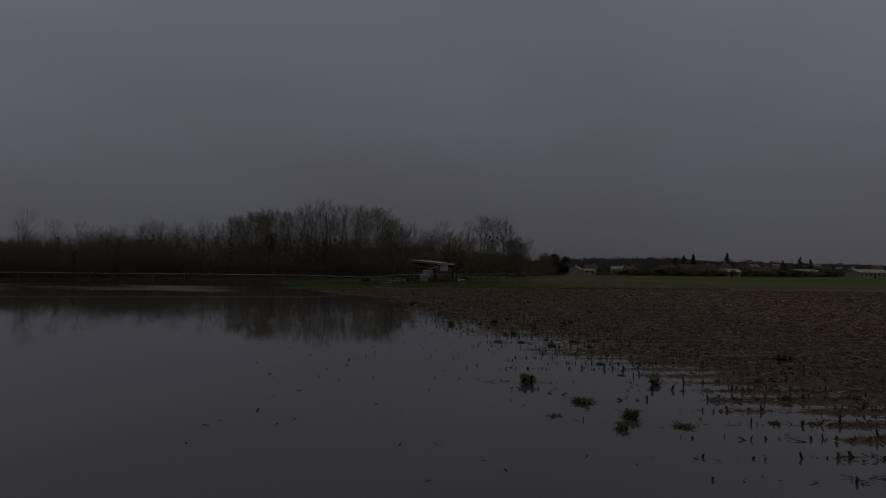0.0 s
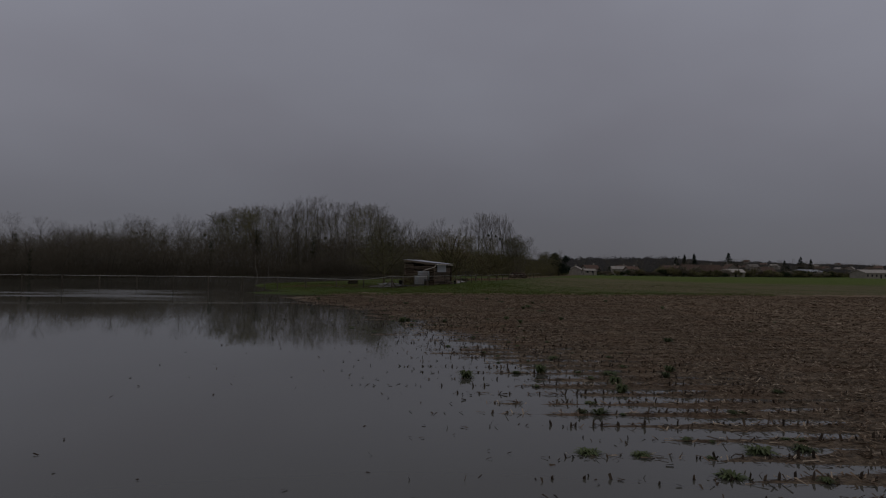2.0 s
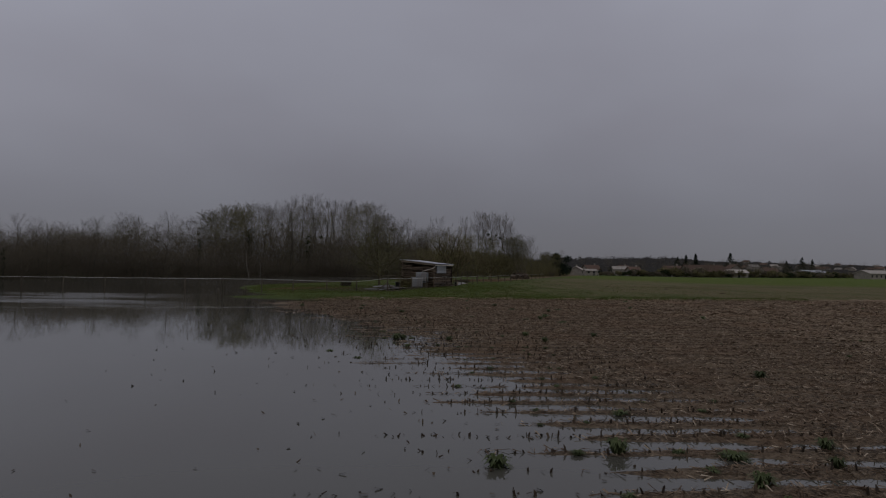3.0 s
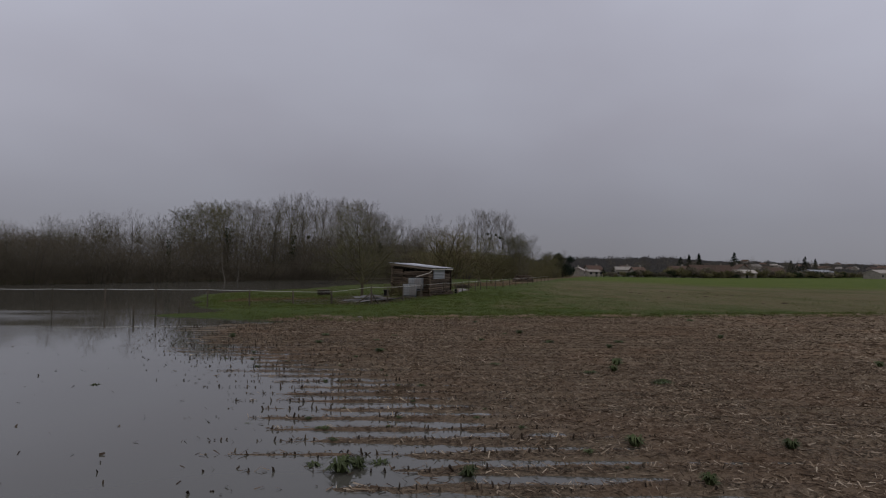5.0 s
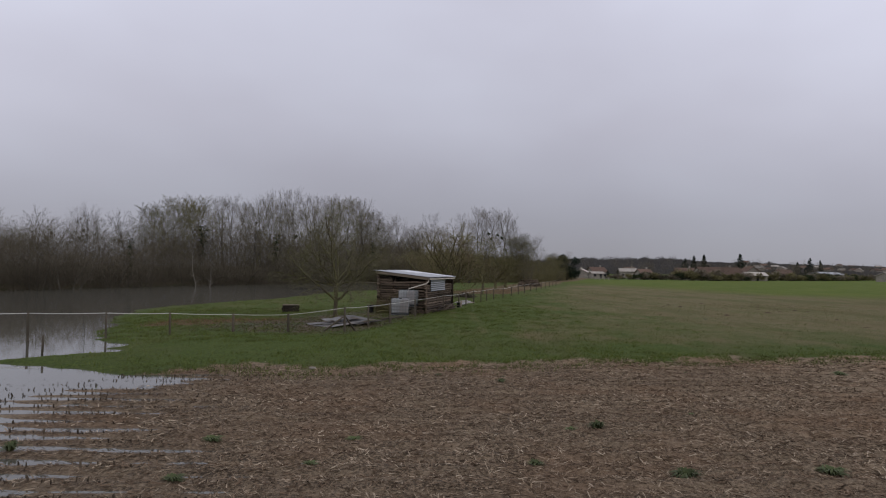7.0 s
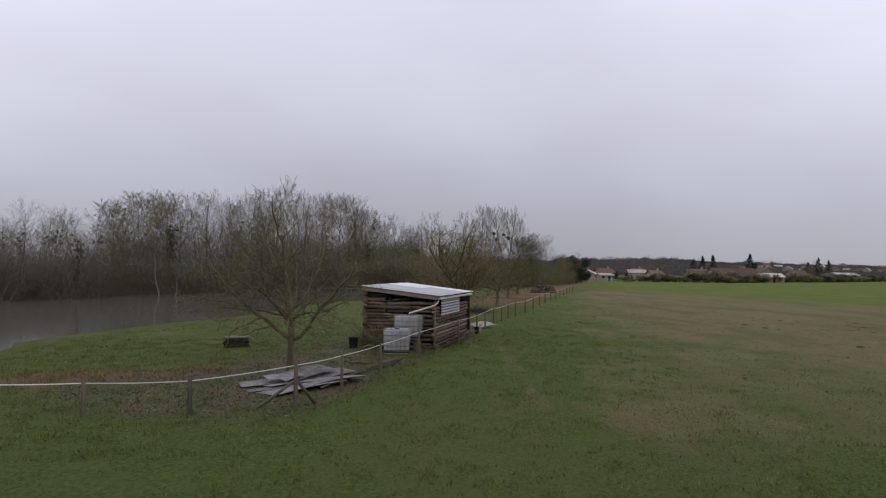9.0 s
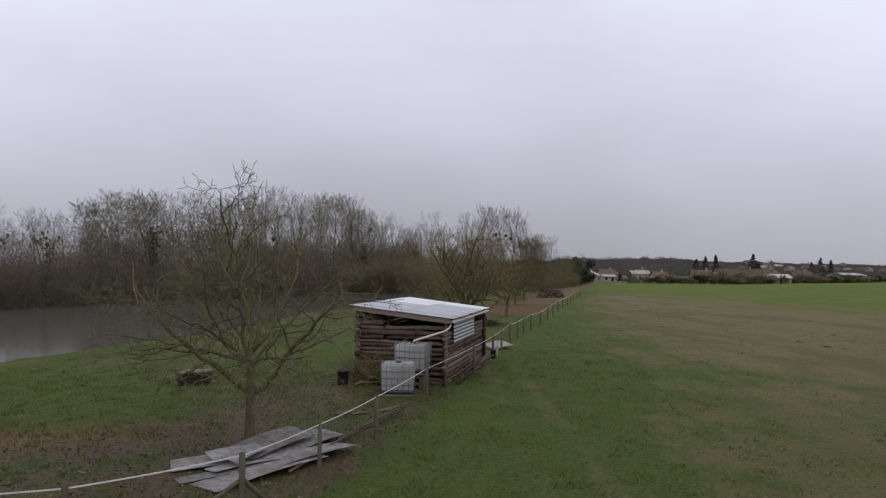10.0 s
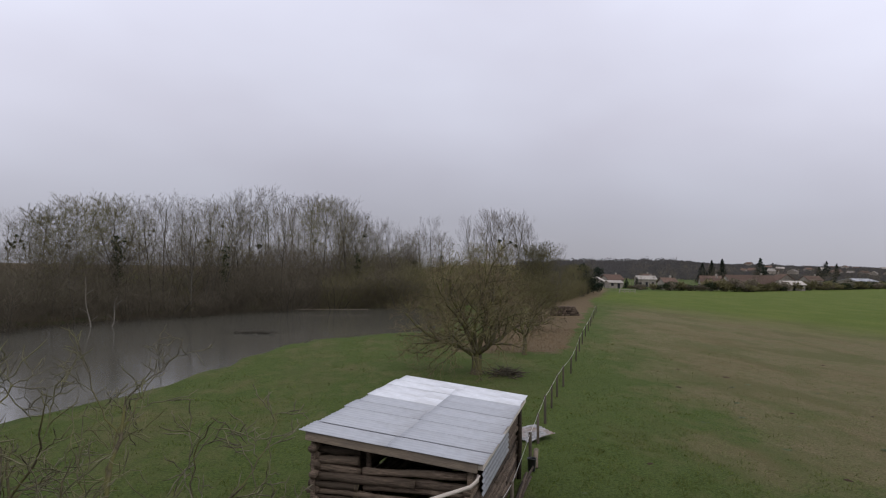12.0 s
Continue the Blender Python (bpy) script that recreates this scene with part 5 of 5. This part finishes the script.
u, v = nh.normal(0, 0.9, (130000, 3)) * [1, 0.4, 0.15], nh.normal(0, 0.7, (130000, 3)) * [0.3, 0.1, 1]
hill.v = np.stack([c - u, c + v, c + u, c - v], 1).reshape(-1, 3).tolist()
hill.f = np.arange(520000).reshape(-1, 4).tolist()
tagged(new("far_woods", hill.data("far_woods", HILL_WOOD, False)), "leafless woods on the hills at the horizon", "woods", kind="stuff")


# ---- loose pieces made in bulk ----
def bulk(name, verts, faces, material, label, category):
    me = bpy.data.meshes.new(name)
    me.from_pydata(verts.reshape(-1, 3).tolist(), [], faces.tolist())
    me.materials.append(material)
    return tagged(new(name, me), label, category, kind="stuff")


def flakes(rs2, x, y, z, length, width, tilt):
    """Folded flakes, four corners each, lying at random turns."""
    n = len(x)
    a, tl, rl2 = rs2.uniform(0, 6.283, n), rs2.normal(0, tilt, n), rs2.normal(0, 0.35, n)
    ux, uy, uz = np.cos(a) * np.cos(tl), np.sin(a) * np.cos(tl), np.sin(tl)
    vx, vy, vz = -np.sin(a), np.cos(a), rl2
    c = np.stack([x, y, z], 1)
    u, v = np.stack([ux, uy, uz], 1) * (length / 2)[:, None], np.stack([vx, vy, vz], 1) * (width / 2)[:, None]
    lift = np.stack([0 * x, 0 * x, length * 0.04], 1)
    quad = np.stack([c - u - v, c + u * 0.9 - v * 0.7 + lift, c + u + v * 0.6, c - u * 0.8 + v + lift], 1)
    i = 4 * np.arange(n)[:, None]
    return quad, np.concatenate([i + [0, 1, 2], i + [0, 2, 3]], 0)


def blades(rs2, x, y, z, height, width, lean):
    """Upright three-sided blades that end in a point."""
    n = len(x)
    a = rs2.uniform(0, 6.283, n)
    base = np.stack([x, y, z], 1)
    ring = [base + np.stack([np.cos(a + k) * width, np.sin(a + k) * width, 0 * x], 1) for k in (0, 2.1, 4.2)]
    d = rs2.normal(0, lean, (n, 2)) * height[:, None]
    tip = base + np.stack([d[:, 0], d[:, 1], height], 1)
    v = np.stack(ring + [tip], 1)
    i = 4 * np.arange(n)[:, None]
    return v, np.concatenate([i + [0, 1, 3], i + [1, 2, 3], i + [2, 0, 3]], 0)


ns = np.random.RandomState(5)


def scatter(n, x0, x1, y0, y1, keep):
    x, y = ns.uniform(x0, x1, n), ns.uniform(y0, y1, n)
    ok = keep(x, y)
    return x[ok], y[ok]


def in_field(x, y):
    z = ground_z(x, y)
    return (y < grass_line(x) - 0.2 + ns.normal(0, 0.3, len(x))) & (z > ns.uniform(-0.015, 0.03, len(x)))


x1, y1 = scatter(290000, -8, 13, -76, -11, in_field)
x2, y2 = scatter(90000, 13, 48, -62, -8, in_field)
x, y = np.concatenate([x1, x2]), np.concatenate([y1, y2])
big = np.concatenate([np.ones(len(x1)), np.full(len(x2), 1.7)])
q, f = flakes(ns, x, y, np.maximum(ground_z(x, y), 0) + 0.012, ns.uniform(0.04, 0.24, len(x)) * big, ns.uniform(0.006, 0.022, len(x)) * big, 0.25)
bulk("maize_litter", q, f, STRAW, "pale dry maize leaves and straw strewn over mud", "crop litter")

# stubble: blunt stubs in level rows 0.8 m apart
def stubs(rs2, x, y, z, height, width, lean):
    n, a = len(x), rs2.uniform(0, 6.283, len(x))
    base = np.stack([x, y, z], 1)
    d = rs2.normal(0, lean, (n, 2)) * height[:, None]
    top = base + np.stack([d[:, 0], d[:, 1], height], 1)
    ring = [c + np.stack([np.cos(a + k) * width * w, np.sin(a + k) * width * w, slant * height * np.cos(k)], 1) for c, w, slant in ((base, 1.1, 0), (top, 0.85, 0.16)) for k in (0, 2.1, 4.2)]
    i = 6 * np.arange(n)[:, None]
    faces = [i + q for q in ([0, 1, 4], [0, 4, 3], [1, 2, 5], [1, 5, 4], [2, 0, 3], [2, 3, 5], [3, 4, 5])]
    return np.stack(ring, 1), np.concatenate(faces, 0)


sx, sy = np.meshgrid(np.arange(-12, 26, 0.17), np.arange(-75.2, -10, 0.8))
sx, sy = sx.ravel() + ns.normal(0, 0.04, sx.size), sy.ravel() + ns.normal(0, 0.025, sx.size)
s = sx - np.interp(sy, SHORE_Y, SHORE_X)
ok = (sy < grass_line(sx)) & (ns.uniform(0, 1, sx.size) < 0.78) & (s > -2.4 + ns.normal(0, 0.9, sx.size)) & (wave(sx, sy, 3.5, 15) > -0.4) & ((s < 3) | (ns.uniform(0, 1, sx.size) < 0.3))
sx, sy = sx[ok], sy[ok]
sz = np.maximum(ground_z(sx, sy), -0.12) - 0.03
q1, f1 = stubs(ns, sx, sy, sz, 0.035 + ns.uniform(0.015, 0.085, len(sx)) * smooth(np.abs(sx - np.interp(sy, SHORE_Y, SHORE_X)), 5, 1) + np.maximum(0, -sz - 0.03), ns.uniform(0.012, 0.023, len(sx)), 0.2)
more = ns.uniform(0, 1, len(sx)) < 0.5
q2, f2 = stubs(ns, sx[more] + ns.normal(0, 0.05, more.sum()), sy[more] + ns.normal(0, 0.05, more.sum()), np.maximum(sz[more], -0.02), ns.uniform(0.02, 0.06, more.sum()), ns.uniform(0.007, 0.014, more.sum()), 0.9)
bulk("maize_stubble", np.concatenate([q1, q2]), np.concatenate([f1, f2 + 6 * len(q1)]), STALK, "rows of dark cut maize stubs in mud and water", "stubble")

# broken stalk and leaf washed together along the rows in the shallows
n = 19000
x, k = ns.uniform(-14, 12, n), ns.randint(0, 82, n)
y = -75.2 + 0.8 * k + ns.normal(0, 0.10, n)
s, z = x - np.interp(y, SHORE_Y, SHORE_X), ground_z(x, y)
ok = (y < grass_line(x)) & (s > -3.2 + ns.normal(0, 1.2, n)) & (s < 4) & (wave(x, y, 2.2, 17) > -0.3)
x, y, z = x[ok], y[ok], z[ok]
q, f = flakes(ns, x, y, np.maximum(z, 0) + 0.014, ns.uniform(0.025, 0.10, len(x)), ns.uniform(0.01, 0.035, len(x)), 0.55)
bulk("stalk_debris", q, f, STALK, "dark broken stalks washed along the stubble rows", "debris")

# bits that float or stick out farther into the flood
x, y = scatter(650, -14, 4, -76, -18, lambda x, y: (ground_z(x, y) < -0.02) & (x - np.interp(y, SHORE_Y, SHORE_X) > -9))
q, f = flakes(ns, x, y, np.full(len(x), 0.012), ns.uniform(0.03, 0.11, len(x)), ns.uniform(0.015, 0.04, len(x)), 0.3)
bulk("floating_debris", q, f, STALK, "dark bits of stalk drifting on the flood", "debris")

# grass of the meadow and the headland
def in_grass(x, y):
    return (y > grass_line(x) - 0.3 + ns.normal(0, 0.5, len(x))) & (ground_z(x, y) > 0.0)


xs1, ys1 = scatter(90000, -20, 16, -16, 34, in_grass)
xs2, ys2 = scatter(30000, 16, 42, -10, 34, in_grass)
xs3, ys3 = scatter(30000, -18, 30, 34, 75, in_grass)
x, y = np.concatenate([xs1, xs2, xs3]), np.concatenate([ys1, ys2, ys3])
zn = zones(x, y)
clump = np.clip(0.5 + 0.6 * wave(x, y, 1.4, 31) + 0.4 * wave(x, y, 6, 32), 0.15, 1.6)
ok = (ns.uniform(0, 1, len(x)) < np.clip(clump, 0, 1) * (1.0 - 0.75 * zn[:, 1])) & (zn[:, 2] < 0.55)
gxs, gys, cl = x[ok], y[ok], clump[ok]
far_k = 1 + 0.8 * smooth(gys, 10, 60)
q, f = blades(ns, gxs, gys, ground_z(gxs, gys) - 0.01, (0.03 + 0.06 * cl) * ns.uniform(0.5, 1.4, len(gxs)), 0.016 * far_k, 0.6)
bulk("grass", q, f, BLADE, "short wet green meadow grass", "grass")
ok = (zn[:, 2] > ns.uniform(0.25, 0.7, len(x))) & (zn[:, 3] < 0.35)
q, f = blades(ns, x[ok], y[ok], ground_z(x[ok], y[ok]) - 0.01, ns.uniform(0.05, 0.22, ok.sum()), np.full(ok.sum(), 0.016), 0.7)
bulk("dry_grass", q, f, DRY_BLADE, "flattened rust-brown dead grass", "dry grass")


x, y = scatter(80000, -5, 11, -12, 26, in_grass)
k = np.clip(0.45 + 0.7 * wave(x, y, 1.1, 84) + 0.4 * wave(x, y, 4.5, 85), 0.05, 1.5)
ok = (x > -1.7 + 0.305 * y) & (ns.uniform(0, 1, len(x)) < k * (1.0 - 0.7 * zones(x, y)[:, 1]))
x, y, k = x[ok], y[ok], k[ok]
q, f = blades(ns, x, y, ground_z(x, y) - 0.01, (0.03 + 0.06 * k) * ns.uniform(0.5, 1.5, len(x)), 0.011 + 0 * x, 0.75)
bulk("grass", q, f, BLADE, "coarse wet green grass beside the fence", "grass")


# ragged tufts where the meadow meets the stubble
x = ns.uniform(-12, 32, 16000)
y = grass_line(x) + ns.normal(-0.1, 0.75, len(x))
ok = (ground_z(x, y) > -0.01) & (wave(x, y, 1.6, 83) > -0.15)
x, y = x[ok], y[ok]
q, f = blades(ns, x, y, ground_z(x, y) - 0.01, ns.uniform(0.04, 0.15, len(x)), np.full(len(x), 0.012), 0.5)
bulk("grass", q, f, BLADE, "ragged grass tufts along the ploughed field's edge", "grass")
# dead leaves and crumbs trodden into the mud inside the fence
x, y = scatter(70000, -15, 5, -5, 16, in_grass)
tread = np.clip(zones(x, y)[:, 3], 0, 1) + 0.12
ok = (ns.uniform(0, 1, len(x)) < tread * 0.5) & (x < -1.9 + 0.305 * y)
x, y = x[ok], y[ok]
q, f = flakes(ns, x, y, ground_z(x, y) + 0.012, ns.uniform(0.03, 0.12, len(x)), ns.uniform(0.015, 0.05, len(x)), 0.4)
bulk("dead_leaves", q, f, DEAD_LEAF, "dead brown leaves trodden into wet mud", "leaf litter")
x, y = scatter(60000, -18, 4, -7, 16, in_grass)
k = np.clip(0.4 + 0.9 * wave(x, y, 1.8, 81), 0, 1)
ok = (ns.uniform(0, 1, len(x)) < k * (1.1 - zones(x, y)[:, 3])) & (x < -1.6 + 0.305 * y)
x, y, k = x[ok], y[ok], k[ok]
q, f = blades(ns, x, y, ground_z(x, y) - 0.01, (0.04 + 0.09 * k) * ns.uniform(0.5, 1.4, len(x)), 0.012 + 0 * x, 0.5)
bulk("grass", q, f, BLADE, "tufted green grass inside the fence", "grass")


# ---- weeds ----
def weed(seed, blades_n, tall, wide):
    rr, m = random.Random(seed), Mesh()
    for k in range(blades_n):
        a, h, r = rr.uniform(0, 6.283), tall * rr.uniform(0.4, 1.0), wide * rr.uniform(0.3, 1.0)
        d, n = Vector((math.cos(a), math.sin(a), 0)), Vector((-math.sin(a), math.cos(a), 0))
        b0 = d * rr.uniform(0, 0.05) + Vector((0, 0, -0.03))
        w = rr.uniform(0.008, 0.02)
        mid2 = b0 + d * r * 0.5 + Vector((0, 0, h))
        end = b0 + d * r + Vector((0, 0, h * rr.uniform(0.5, 0.95)))
        m.add([b0 - n * w, b0 + n * w, mid2 + n * w, mid2 - n * w, end], [(0, 1, 2, 3), (3, 2, 4)])
    return m.data("weed_tuft", LEAF)


weeds = [weed(1, 90, 0.2, 0.2), weed(2, 70, 0.11, 0.22), weed(3, 110, 0.13, 0.26)]
spots = [(1.7, -67.4, 0, 1.1), (3.9, -67.4, 0, 0.8), (3.6, -55.7, 0, 0.9), (7.9, -64.1, 2, 1.2), (3.6, -64.9, 2, 0.6), (3.6, -66.4, 1, 0.6), (2.3, -69.0, 2, 1.0), (2.7, -70.1, 0, 0.9), (2.4, -70.7, 0, 0.7), (3.2, -70.6, 1, 0.9), (1.7, -70.0, 1, 0.7),
         (3.5, -56.5, 0, 0.9), (2.6, -58.4, 1, 0.9), (0.8, -55.0, 0, 1.0), (1.9, -60.6, 1, 0.9), (4.0, -60.5, 2, 1.0), (4.6, -60.4, 2, 0.8), (2.5, -60.7, 1, 0.7), (3.2, -61.5, 2, 0.8), (2.4, -54.4, 0, 1.1), (3.8, -54.6, 2, 1.0), (7.3, -48.3, 0, 1.0), (3.1, -52.1, 1, 0.9),
         (5.2, -54.2, 0, 0.9), (4.8, -55.1, 0, 0.7), (-2.6, -44.1, 1, 0.8), (-1.7, -45.5, 1, 0.8), (-1.3, -40.5, 1, 0.8), (-0.9, -40.8, 0, 1.2), (-0.7, -40.6, 0, 0.9), (-0.4, -40.4, 1, 0.9), (0.8, -41.0, 0, 0.8), (3.5, -39.5, 0, 1.0), (5.7, -31.0, 0, 1.1), (5.9, -33.9, 2, 1.0),
         (3.8, -41.5, 0, 0.8), (5.8, -39.8, 0, 0.9), (13.2, -31.1, 0, 0.9), (-7.2, -34.2, 1, 0.7), (-0.5, -42.9, 0, 0.7), (-1.1, -28.0, 2, 1.0), (2.3, -30.8, 2, 0.9), (4.6, -32.4, 2, 1.0), (5.3, -32.1, 0, 0.9), (6.0, -33.9, 2, 1.3), (12.1, -23.4, 0, 0.9), (6.6, -27.1, 0, 0.8),
         (6.0, -30.1, 2, 0.8), (-6.9, -23.8, 0, 1.0), (-3.4, -25.5, 2, 0.9), (4.3, -22.0, 0, 1.1), (3.7, -22.1, 1, 0.8), (4.9, -25.3, 2, 1.2), (7.5, -25.1, 2, 1.2), (2.5, -24.7, 2, 0.7), (-1.4, -24.6, 2, 0.7), (-3.5, -23.1, 2, 1.0), (14.6, -14.2, 2, 1.2), (-0.8, -22.9, 2, 0.8), (3.0, -16.0, 2, 0.8)]
for k in range(26):
    spots.append((rv.uniform(-4, 30), rv.uniform(-56, -13), rv.choice([1, 1, 2]), rv.uniform(0.3, 0.6)))
# thin green shoots on the wet rows
for k in range(110):
    y = -75.2 + 0.8 * rv.randrange(2, 60) + rv.uniform(-0.08, 0.08)
    x = float(np.interp(y, SHORE_Y, SHORE_X)) + rv.uniform(-1.6, 2.6)
    spots.append((x, y, rv.choice([1, 1, 2]), rv.uniform(0.28, 0.55)))
for x, y, kind, s2 in spots:
    if ground_z(x, y) < -0.14:
        continue
    ob = tagged(new("weed_tuft", weeds[kind]), "small green weed tuft among maize stubble", "weed", "weed tufts in the stubble")
    ob.matrix_world = pose(x, y, max(float(ground_z(x, y)), -0.03), 0, 0, rv.uniform(0, 360))
    ob.scale = (s2, s2, s2)
for k in range(30):
    x, y = rv.uniform(0, 24), rv.uniform(4, 40)
    if x < -1.5 + 0.305 * y:
        continue
    ob = tagged(new("dock_plant", weeds[2]), "dark green dock plant in the short grass", "weed", "dock plants in the meadow")
    ob.matrix_world = at_ground(x, y, rv.uniform(0, 360))
    s2 = rv.uniform(0.5, 1.1)
    ob.scale = (s2, s2, s2 * 0.45)

# ---- dark clods and molehills in the worn field ----
def clod(seed):
    rr, m = random.Random(seed), Mesh()
    for i in range(4):
        r, z = (0.34, 0.25, 0.13, 0.02)[i], (-0.03, 0.045, 0.085, 0.10)[i]
        for j in range(9):
            k = r * rr.uniform(0.75, 1.25)
            m.v.append((1.3 * k * math.cos(0.698 * j), k * math.sin(0.698 * j), z + rr.uniform(-0.015, 0.015)))
    for i in range(3):
        for j in range(9):
            m.f.append((9 * i + j, 9 * i + (j + 1) % 9, 9 * i + 9 + (j + 1) % 9, 9 * i + 9 + j))
    return m.data("earth_clod", CLOD)


clods = [clod(k) for k in range(4)]
for k in range(52):
    y = rv.uniform(2, 48)
    x = rv.uniform(3, 34) + 0.18 * y
    if x < 1.5 + 0.305 * y:
        continue
    ob = tagged(new("earth_clod", clods[k % 4]), "dark clod of turned earth in worn grass", "clod", "clods in the worn field")
    ob.matrix_world = at_ground(x, y, rv.uniform(0, 360))
    s2 = rv.uniform(0.25, 0.7)
    ob.scale = (s2, s2, s2 * 0.8)
